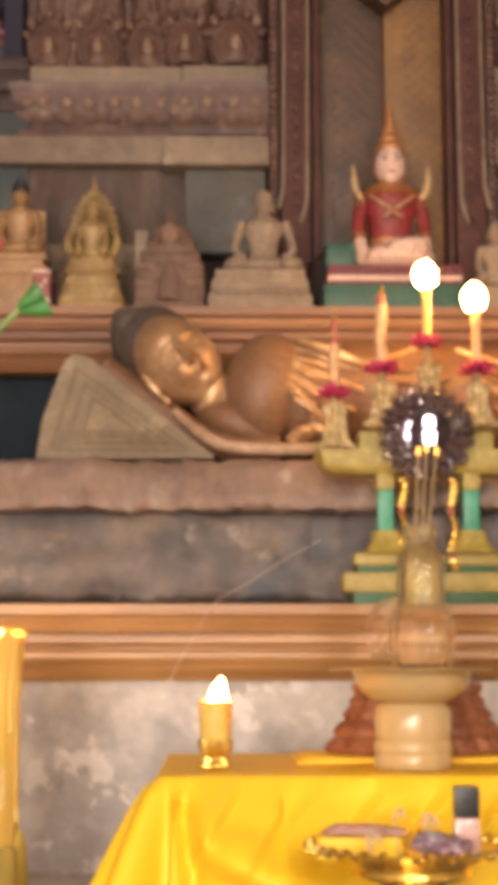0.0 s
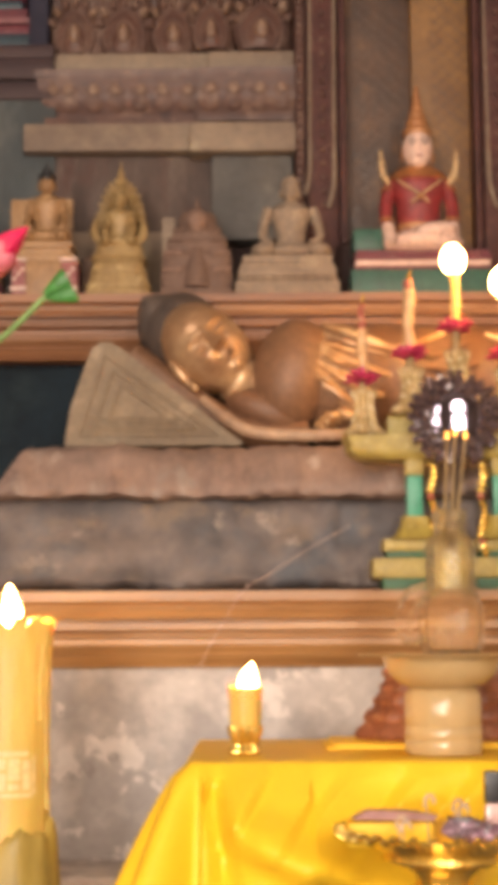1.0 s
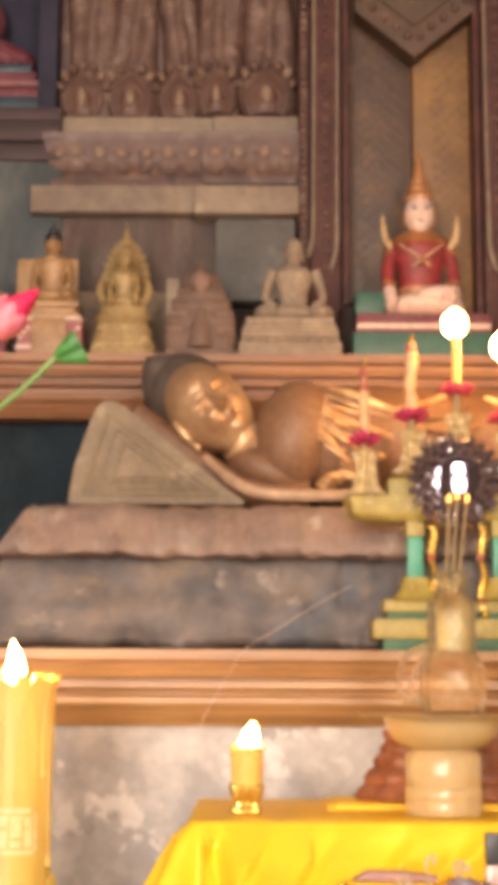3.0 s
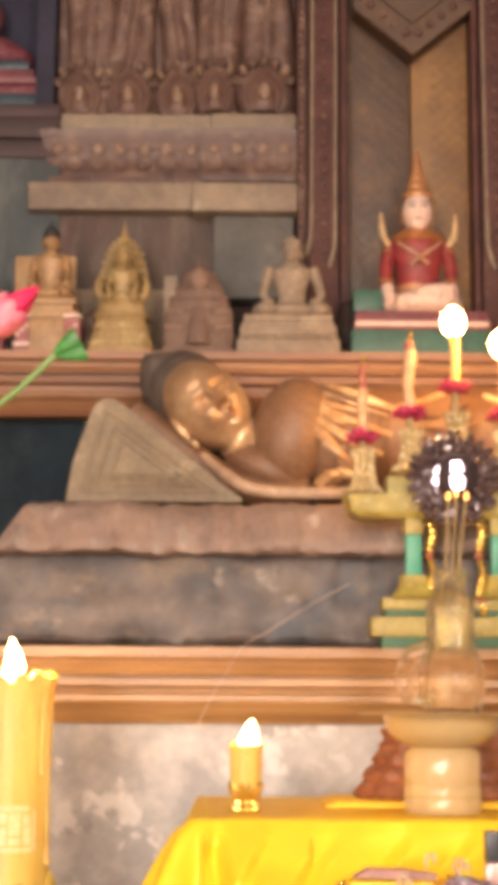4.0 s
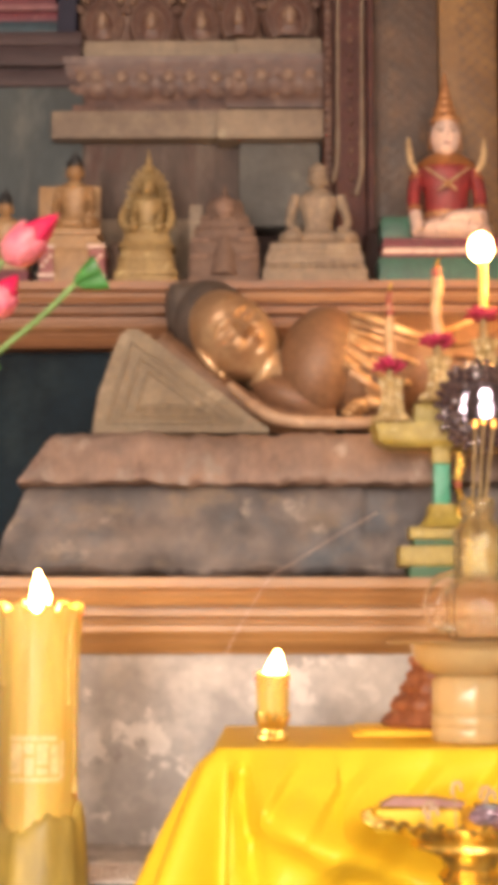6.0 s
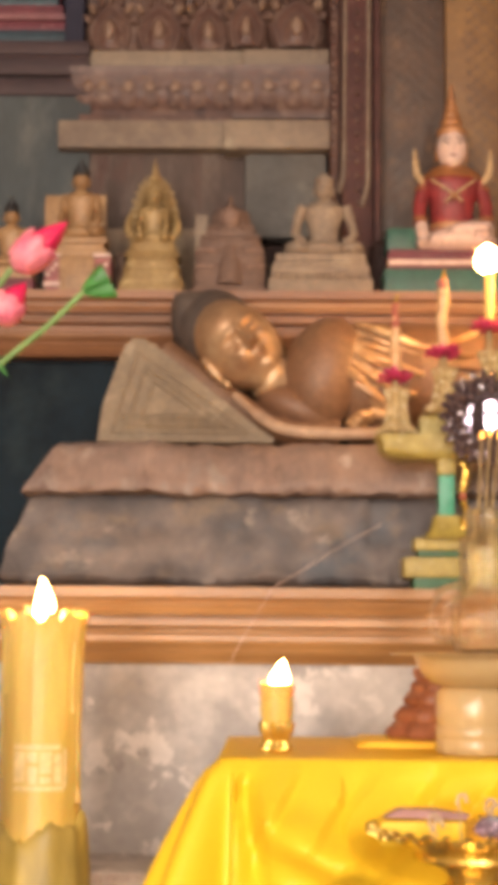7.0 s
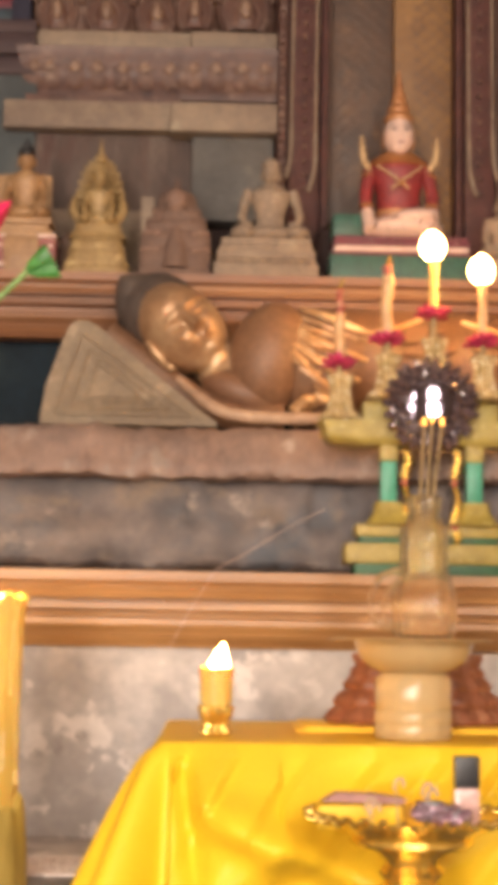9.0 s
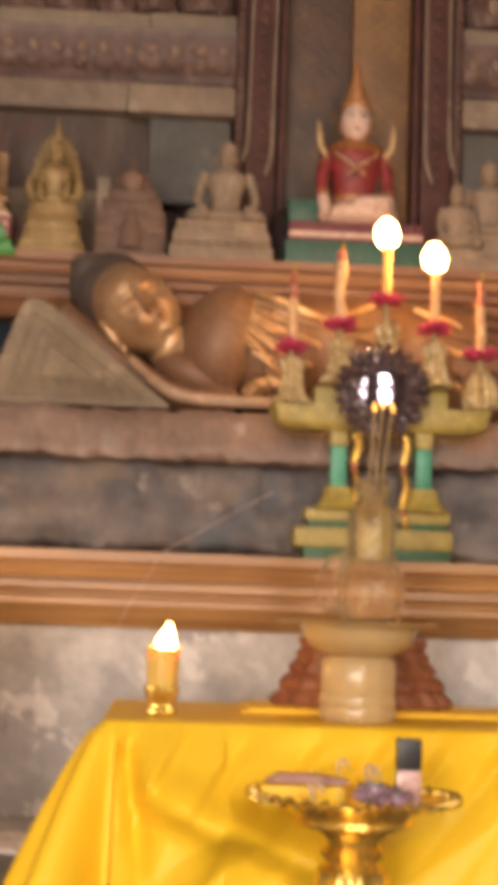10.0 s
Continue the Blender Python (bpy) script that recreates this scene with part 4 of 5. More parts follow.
for k in range(17):
    a = radians(-112 + 14 * k)
    p0, p1 = (cx + 0.034 * math.sin(a), cy + 0.036, zt + 0.085 + 0.055 * math.cos(a)), (cx + 0.058 * math.sin(a), cy + 0.024, zt + 0.085 + 0.098 * math.cos(a))
    tube(bm, [p0, p1], [0.0052, 0.0026], 8)
for sgn in (-1, 1):
    tube(bm, smooth_line([(cx + sgn * 0.040, cy - 0.01, zt + 0.005), (cx + sgn * 0.060, cy - 0.012, zt + 0.035), (cx + sgn * 0.054, cy - 0.005, zt + 0.078)], 4), [0.010, 0.011, 0.012, 0.012, 0.011, 0.010, 0.008, 0.006, 0.003], 8)
spire(bm, cx, cy + 0.03, zt + 0.165, 0.013, 0.062, 0, 5)
thing("hooded_statue", bm, M["stone_gold"], "pale gold seated statue with pointed hood on stepped base", "statue", SMALL)

# squat brown carved figure
bm = nb()
cx, cy = -0.113, 3.76
zt = steps(bm, cx, cy, SHELF, ((0.182, 0.11, 0.022), (0.172, 0.10, 0.012)))
for k, (w, h) in enumerate(((0.176, 0.052), (0.170, 0.040), (0.150, 0.032), (0.122, 0.026))):
    lathe(bm, [(0.47 * w, 0), (0.5 * w, 0.25 * h), (0.5 * w, 0.8 * h), (0.45 * w, h)], (cx, cy, zt), 32, 0, sy=0.56, square=0.85)
    for s in (-1, 1):
        tube(bm, [(cx + s * 0.22 * w, cy - 0.28 * w, zt + 0.86 * h), (cx + s * 0.47 * w, cy - 0.24 * w, zt + 0.92 * h)], 0.0065, 8, 1 if k in (0, 1) else 0)
    zt += h
tube(bm, [(cx, cy - 0.030, SHELF + 0.034), (cx, cy - 0.026, SHELF + 0.085), (cx, cy - 0.022, zt - 0.05)], [0.038, 0.034, 0.024], 16)
lathe(bm, [(0.046, 0), (0.049, 0.02), (0.047, 0.045), (0.040, 0.060), (0.020, 0.068)], (cx, cy + 0.012, zt - 0.012), 24, 0, sy=0.6)
ell(bm, (cx, cy - 0.020, zt + 0.022), (0.026, 0.022, 0.030), slot=1)
spire(bm, cx, cy + 0.01, zt + 0.052, 0.013, 0.040, 0, 4)
thing("squat_statue", bm, [M["stone_brown"], M["stone_rose"]], "squat brown carved stone statue with layered robe", "statue", SMALL)
thing("cream_tablet", box(nb(), -0.202, -0.170, 3.80, 3.815, SHELF, 1.905, 0.004), M["stone_grey"], "small cream stone tablet standing on the shelf", "tablet")

# pale stone figure on a wide stepped base, and a like one past the pillar
for cx, cy, zz, k in ((0.106, 3.76, 0.0, 1.0), (0.757, 3.77, -0.005, 0.95)):
    bm = nb()
    zt = steps(bm, cx, cy, SHELF, ((0.252 * k, 0.13, 0.048), (0.240 * k, 0.12, 0.012), (0.236 * k, 0.12, 0.022), (0.226 * k, 0.11, 0.012), (0.216 * k, 0.11, 0.018)))
    seated(bm, cx + 0.01, cy, zt - 0.006, 0.222 * k + zz, 0, 0, 0, 1.12)
    for s in range(9):
        ell(bm, (cx - 0.10 + 0.025 * s, cy - 0.06, SHELF + 0.054), (0.012, 0.006, 0.006), u=8, v=5)
    thing("seated_statue", bm, M["stone_grey"], "pale weathered stone seated statue on wide stepped base", "statue", SMALL)
bm = nb()
zt = steps(bm, 0.682, 3.73, SHELF, ((0.09, 0.07, 0.05), (0.08, 0.06, 0.02)))
seated(bm, 0.682, 3.73, zt - 0.004, 0.175, 0, 0, 0, 0.9)
thing("seated_statue", bm, M["stone_grey"], "small pale stone seated statue beside a larger one", "statue", SMALL)

# small figure half hidden behind the lotus buds
bm = nb()
zt = steps(bm, -0.652, 3.76, SHELF, ((0.13, 0.10, 0.05, 1), (0.12, 0.09, 0.03, 0)))
seated(bm, -0.652, 3.76, zt - 0.004, 0.17, 0, 0, 2, 0.95)
spire(bm, -0.652, 3.76, zt + 0.155, 0.016, 0.03, 2, 3)
thing("seated_statue", bm, [M["orange_gold"], M["maroon"], M["black"]], "small orange-gold seated statue with black topknot", "statue", SMALL)

# crowned figure in red with raised shoulder flames
bm = nb()
cx, cy = 0.437, 3.83
zt = steps(bm, cx, cy, SHELF, ((0.35, 0.18, 0.085, 1), (0.335, 0.17, 0.010, 4), (0.33, 0.165, 0.014, 2), (0.335, 0.17, 0.014, 4), (0.325, 0.16, 0.012, 4)))
box(bm, cx - 0.168, cx - 0.085, cy - 0.05, cy + 0.06, zt - 0.002, zt + 0.064, 0.014, 1)
ell(bm, (cx + 0.005, cy - 0.025, zt + 0.026), (0.105, 0.075, 0.036), slot=2)
ell(bm, (cx + 0.03, cy - 0.055, zt + 0.05), (0.066, 0.04, 0.024), (0, -8, 0), 2)
for k in range(5):
    tube(bm, smooth_line([(cx - 0.07 + 0.035 * k, cy - 0.088, zt + 0.012), (cx - 0.06 + 0.035 * k, cy - 0.092, zt + 0.034), (cx - 0.04 + 0.03 * k, cy - 0.084, zt + 0.058)], 4), 0.0022, 8, 7)
lathe(bm, [(0.066, 0.035), (0.052, 0.08), (0.055, 0.13), (0.072, 0.175), (0.070, 0.195), (0.05, 0.215), (0.030, 0.222)], (cx, cy, zt), 32, 0, sy=0.66)
lathe(bm, [(0.0535, 0.062), (0.057, 0.070), (0.0555, 0.082)], (cx, cy, zt), 32, 3, sy=0.68)
for s in (-1, 1):
    tube(bm, smooth_line([(cx + s * 0.068, cy - 0.004, zt + 0.188), (cx + s * 0.082, cy - 0.018, zt + 0.12), (cx + s * 0.080, cy - 0.036, zt + 0.058)], 4), [0.017, 0.0175, 0.017, 0.0165, 0.016, 0.016, 0.0155, 0.015, 0.015], 14, 0)
    tube(bm, [(cx + s * 0.080, cy - 0.040, zt + 0.068), (cx + s * 0.078, cy - 0.082, zt + 0.012)], [0.0165, 0.014], 12, 2)
    for j in range(2):
        lathe(bm, [(0.015, 0), (0.020, 0.005), (0.015, 0.010)], (cx + s * (0.076 + 0.005 * j), cy - 0.008 - 0.022 * j, zt + 0.165 - 0.082 * j), 14, 3)
    tube(bm, smooth_line([(cx + s * 0.074, cy - 0.02, zt + 0.180), (cx + s * 0.091, cy - 0.026, zt + 0.215), (cx + s * 0.094, cy - 0.022, zt + 0.270)], 5), [0.006, 0.0075, 0.0085, 0.009, 0.0085, 0.008, 0.0075, 0.007, 0.006, 0.005, 0.002], 10, 6)
    for j in range(3):
        ell(bm, (cx + s * (0.088 + 0.002 * j), cy - 0.028, zt + 0.200 + 0.018 * j), (0.010 - 0.001 * j, 0.008, 0.006), slot=6, u=10, v=8)
    tube(bm, smooth_line([(cx + s * 0.055, cy - 0.040, zt + 0.188), (cx + s * 0.028, cy - 0.054, zt + 0.165), (cx - s * 0.004, cy - 0.056, zt + 0.142), (cx - s * 0.022, cy - 0.050, zt + 0.128)], 4), 0.0028, 8, 6)
ell(bm, (cx, cy - 0.056, zt + 0.143), (0.009, 0.006, 0.009), slot=3, u=12, v=8)
for r, z in ((0.076, 0.198), (0.070, 0.207), (0.060, 0.216), (0.048, 0.224)):
    lathe(bm, [(r - 0.01, z - 0.006), (r + 0.002, z), (r - 0.012, z + 0.008)], (cx, cy, zt), 28, 3, sy=0.66)
lathe(bm, [(0.030, 0.21), (0.027, 0.24)], (cx, cy, zt), 20, 2)
# face: long oval with eyes, brows, nose and small red lips
hz = zt + 0.274
ell(bm, (cx, cy - 0.006, hz), (0.038, 0.044, 0.054), slot=2, u=32, v=22)
ell(bm, (cx, cy - 0.028, hz - 0.028), (0.025, 0.020, 0.024), slot=2, u=20, v=14)
ell(bm, (cx, cy - 0.050, hz - 0.004), (0.0042, 0.007, 0.014), slot=2, u=10, v=8)
ell(bm, (cx, cy - 0.0475, hz - 0.026), (0.0085, 0.004, 0.003), slot=4, u=10, v=6)
for s in (-1, 1):
    ell(bm, (cx + s * 0.015, cy - 0.0465, hz + 0.006), (0.0075, 0.004, 0.0028), slot=5, u=10, v=6)
    tube(bm, smooth_line([(cx + s * 0.006, cy - 0.0485, hz + 0.014), (cx + s * 0.015, cy - 0.0470, hz + 0.019), (cx + s * 0.026, cy - 0.038, hz + 0.014)], 3), 0.0013, 6, 5)
    ell(bm, (cx + s * 0.038, cy - 0.002, hz - 0.010), (0.004, 0.010, 0.026), slot=3, u=10, v=8)
prof, r, z = [], 0.038, 0.0
for k in range(7):
    h = 0.026 - 0.0026 * k
    prof += [(r * 0.93, z), (r, z + 0.22 * h), (r * 0.98, z + 0.55 * h), (r * 0.80, z + 0.8 * h)]
    z, r = z + h, r * 0.74
lathe(bm, prof + [(0.001, z + 0.012)], (cx, cy - 0.002, zt + 0.308), 28, 3)
thing("crowned_statue", bm, [M["red"], M["king_green"], M["white"], M["copper_gold"], M["maroon"], M["black"], M["gilt_leaf_worn"], M["stone_rose"]], "crowned statue in red and gold on green base", "statue", SMALL)
# dark clutter between the figures
for x, y, z, r, m, label in ((-0.385, 3.88, 0.08, 0.036, "stone_brown", "dark brown round stone jar between the statues"), (0.27, 3.90, 0.10, 0.05, "dark_wood", "dark lidded wooden urn standing on the shelf")):
    thing("jar", lathe(nb(), [(0.6 * r, 0), (r, 0.35 * z * 2), (1.05 * r, z * 1.1), (0.7 * r, z * 1.6), (0.72 * r, z * 1.75), (0.4 * r, z * 1.9), (0.1 * r, z * 2.0)], (x, y, SHELF), 24), M[m], label, "jar")

# ---- five-armed candle stand on the ledge ----
stand = holder("altar_stand", (0, 0, 0), "yellow and green painted altar stand with stepped feet", "stand")
SY = 3.14
bm = nb()
lathe(bm, [(0.001, 1.218), (0.19, 1.218), (0.213, 1.226), (0.222, 1.236), (0.223, 1.252), (0.228, 1.258), (0.228, 1.266), (0.001, 1.266)], (0.427, SY + 0.02, 0), 48, sy=0.24, square=0.8)
part("top", bm, M["yellow_paint"], stand)
for sx in (0.341, 0.513):
    inner = 1 if sx < 0.43 else -1
    part("post", box(nb(), sx - 0.016, sx + 0.016, SY - 0.016, SY + 0.016, 1.104, 1.186, 0.004), M["green_paint"], stand, "turquoise green post")
    part("collar", box(nb(), sx - 0.0185, sx + 0.0185, SY - 0.0185, SY + 0.0185, 1.186, 1.222, 0.005), M["yellow_paint"], stand)
    bm = nb()
    lathe(bm, [(0.050, 1.058), (0.040, 1.068), (0.030, 1.084), (0.026, 1.104)], (sx, SY, 0), 32, square=0.9)
    part("collar", bm, M["yellow_paint"], stand)
    x0, x1 = (0.253, 0.402) if inner > 0 else (0.438, 0.571)
    part("foot", box(nb(), x0 + 0.022, x1 - 0.004, SY - 0.028, SY + 0.05, 1.034, 1.06, 0.006), M["yellow_paint"], stand)
    part("foot_groove", box(nb(), x0 + 0.03, x1 - 0.012, SY - 0.022, SY + 0.045, 1.02, 1.035, 0.002), M["dark_green"], stand)
    part("foot", box(nb(), x0, x1, SY - 0.04, SY + 0.06, 0.980, 1.021, 0.007), M["yellow_paint"], stand)
    part("foot_base", box(nb(), x0 + 0.02, x1 - 0.003, SY - 0.036, SY + 0.055, LEDGE, 0.981, 0.003), M["dark_green"], stand)
for k, (x0, x1, z) in enumerate(((0.29, 0.385, 1.31), (0.47, 0.565, 1.31), (0.345, 0.51, 1.345))):
    part("riser", box(nb(), x0, x1, SY + 0.006, SY + 0.07, 1.266, z, 0.006), M["yellow_paint"], stand)


def flame(r, h, at, lean=0.0, with_glow=False):
    bm = nb()
    prof = [(0.02, 0.0), (0.45, 0.05), (0.82, 0.16), (1.0, 0.32), (0.93, 0.48), (0.70, 0.66), (0.42, 0.82), (0.18, 0.94), (0.01, 1.0)]
    # rounder, wider outline: the glow about the flame is built into its shape
    if with_glow:
        prof = [(0.02, 0.0), (0.5, 0.06), (0.86, 0.2), (1.0, 0.42), (0.95, 0.6), (0.76, 0.78), (0.46, 0.91), (0.2, 0.97), (0.01, 1.0)]
    lathe(bm, [(r * a, h * b) for a, b in prof], (0, 0, 0), 20)
    for v in bm.verts:
        v.co.x += lean * (v.co.z / h) ** 2
        v.co += Vector(at)
    return bm


def lotus_cup(parent, x, y, z, r):
    """A shallow cup with two rows of small pointed petals."""
    cup = part("lotus_cup", lathe(nb(), [(0.2 * r, -0.006), (0.45 * r, 0.0), (0.5 * r, 0.008), (0.2 * r, 0.006)], (x, y, z), 16), M["pink"], parent, "magenta plastic lotus cup")
    for row, (n, tilt, f) in enumerate(((9, 14, 1.0), (9, 42, 0.8))):
        for k in range(n):
            a = 2 * math.pi * (k + 0.5 * row) / n
            part("petal", ell(nb(), (x + 0.62 * r * f * math.cos(a), y + 0.62 * r * f * math.sin(a), z + 0.006 * row + 0.0035 * math.sin(5 * k + 90 * x)), (0.5 * r * f, 0.26 * r, 0.11 * r), (14 * math.sin(3 * k + 50 * x), -tilt + 22 * math.sin(2.3 * k + 70 * x), math.degrees(a)), u=10, v=6), M["pink"], cup)


CANDLES = ((0.241, 1.266, 1.383, 1.552, False, 0.0100), (0.337, 1.31, 1.434, 1.602, False, 0.0112), (0.431, 1.345, 1.487, 1.607, True, 0.0085), (0.531, 1.31, 1.432, 1.560, True, 0.0095), (0.626, 1.266, 1.382, 1.552, False, 0.0102))
for n, (x, z0, zc, zt, lit, r) in enumerate(CANDLES):
    hold = holder("candle_holder", (0, 0, 0), "glass and gilt candle holder with magenta lotus cup", "candle holder", "candle holders on the stand")
    part("foot", lathe(nb(), [(0.030, 0), (0.034, 0.004), (0.032, 0.012), (0.018, 0.018), (0.012, 0.026)], (x, SY, z0), 24, ripple=0.05, waves=9), M["pale_gilt"], hold)
    part("stem", lathe(nb(), [(0.009, 0.02), (0.011, 0.045), (0.008, 0.06), (0.010, 0.08), (0.007, zc - z0 - 0.004)], (x, SY, z0), 20), M["stone_gold"], hold)
    if n != 4:
        part("bell", lathe(nb(), [(0.040, 0.004), (0.038, 0.012), (0.026, 0.022), (0.021, 0.045), (0.018, 0.066), (0.026, 0.092), (0.024, 0.093), (0.015, 0.066), (0.017, 0.045), (0.022, 0.024), (0.034, 0.008)], (x + 0.002, SY - 0.002, z0), 72, ripple=0.14, waves=9), M["pale_gilt"], hold, "fluted sparkling pale gilt vase")
    else:
        part("bell", lathe(nb(), [(0.038, 0.008), (0.036, 0.014), (0.0375, 0.020), (0.036, 0.036), (0.031, 0.056), (0.022, 0.074), (0.013, 0.086), (0.010, 0.090), (0.016, 0.070), (0.026, 0.050), (0.032, 0.030), (0.034, 0.012)], (x + 0.003, SY - 0.002, z0), 96, ripple=0.09, waves=14), M["pale_gilt"], hold, "fluted pale gold glass bell")
    lotus_cup(hold, x, SY, zc, 0.037)
    can = holder("candle", (0, 0, 0), "burning thin cream candle in a lotus cup" if lit else "burnt-out red and cream spiral candle with bent wick", "candle", "candles on the stand")
    if lit:
        part("shaft", lathe(nb(), [(r, zc), (r * 1.05, zc + 0.3 * (zt - zc)), (r * 0.95, zc + 0.7 * (zt - zc)), (r * 1.1, zt - 0.004), (r * 0.5, zt)], (x, SY, 0), 16, ripple=0.08, waves=3), M["cream_wax"] if n != 2 else M["wax"], can)
        part("flame", flame(0.0240, 0.060, (x - 0.002, SY, zt - 0.006), 0.0, True), M["flame"], can)
    else:
        mid = zc + (0.62 if n != 1 else 0.80) * (zt - zc)
        for a, b, m in ((zc, mid, "cream_wax"), (mid, zt - 0.012, "red_wax")):
            pts = [(x + (0.0012 + 0.0012 * (n == 1)) * math.sin(8 * f + n), SY + 0.002 * math.cos(8 * f), a + (b - a) * f) for f in [j / 10 for j in range(11)]]
            part("shaft", tube(nb(), pts, [r * (1 + 0.13 * math.sin(4 * j + n)) * (1.0 if m == "cream_wax" else 0.86 - 0.02 * j) for j in range(11)], 12), M[m], can)
        part("wick", tube(nb(), [(x, SY, zt - 0.014), (x + 0.002, SY, zt - 0.004), (x + 0.005, SY, zt + 0.004)], [0.004, 0.003, 0.0035], 8), M["gold"], can)

# bead garlands hanging from the stand
for x, m in ((0.375, "gold"), (0.474, "gold")):
    gar = holder("bead_garland", (0, 0, 0), "gold bead garland hanging from the altar stand", "garland", "garlands on the stand")
    for k in range(17):
        z = 1.205 - 0.0125 * k
        part("bead", ell(nb(), (x + 0.004 * math.sin(k), SY - 0.024, z), (0.0095 + 0.002 * math.sin(7 * k), 0.008, 0.0075), (0, 30 * math.sin(5 * k), 0), u=8, v=6), M[m] if k % 7 != 5 else M["red_wax"], gar)

# ---- smoky crystal flower on a stem ----
cry = holder("crystal_flower", (0, 0, 0), "smoky violet faceted crystal flower with mirror heart", "ornament")
CX, CY, CZ = 0.4175, 3.085, 1.294
part("stem", lathe(nb(), [(0.022, LEDGE), (0.024, 0.968), (0.007, 0.98), (0.006, 1.20)], (CX, CY, 0), 16), M["dark_wood"], cry)
part("disc", ell(nb(), (CX, CY - 0.005, CZ), (0.085, 0.022, 0.085), u=24, v=10), M["violet_glass"], cry, soft=False)
rnd = random.Random(11)
for ring, (n, rad, length, out) in enumerate(((26, 0.086, 0.025, 0.0), (24, 0.074, 0.024, 0.012), (18, 0.060, 0.020, 0.020), (15, 0.051, 0.015, 0.026))):
    for k in range(n):
        a = 2 * math.pi * (k + 0.5 * ring) / n + rnd.uniform(-0.07, 0.07)
        bm = nb()
        lathe(bm, [(0.001, -0.5), (0.6, -0.34), (1.0, 0.06), (0.72, 0.36), (0.001, 0.5)], seg=6)
        bm.transform(pose(CX + rad * math.cos(a), CY - 0.008 - out, CZ + rad * math.sin(a), rnd.uniform(-24, 24), 90 - math.degrees(a), 0) @ pose(0, 0, 0, 0, 0, rnd.uniform(0, 60)) @ Matrix.Diagonal((0.0085 + rnd.uniform(0, 0.002), 0.0075, length * rnd.uniform(0.85, 1.15), 1)))
        part("crystal_petal", bm, M["violet_glass"], cry, soft=False)
part("heart", ell(nb(), (CX + 0.002, CY - 0.032, CZ - 0.004), (0.052, 0.0040, 0.052), u=48, v=32), M["mirror"], cry, "mirror-bright round heart")

# ---- low table, satin cover and what stands on it ----
TX0, TX1, TY0, TY1 = -0.085, 1.00, 2.36, 2.94
tab = holder("low_table", (0, 0, 0), "low wooden offering table under a yellow cloth", "table")
part("tabletop", box(nb(), TX0, TX1, TY0, TY1, TABLE - 0.035, TABLE - 0.004, 0.006), M["dark_wood"], tab)
for x in (TX0 + 0.03, TX1 - 0.07):
    for y in (TY0 + 0.03, TY1 - 0.07):
        part("leg", box(nb(), x, x + 0.04, y, y + 0.04, PLAT, TABLE - 0.035, 0.005), M["dark_wood"], tab)


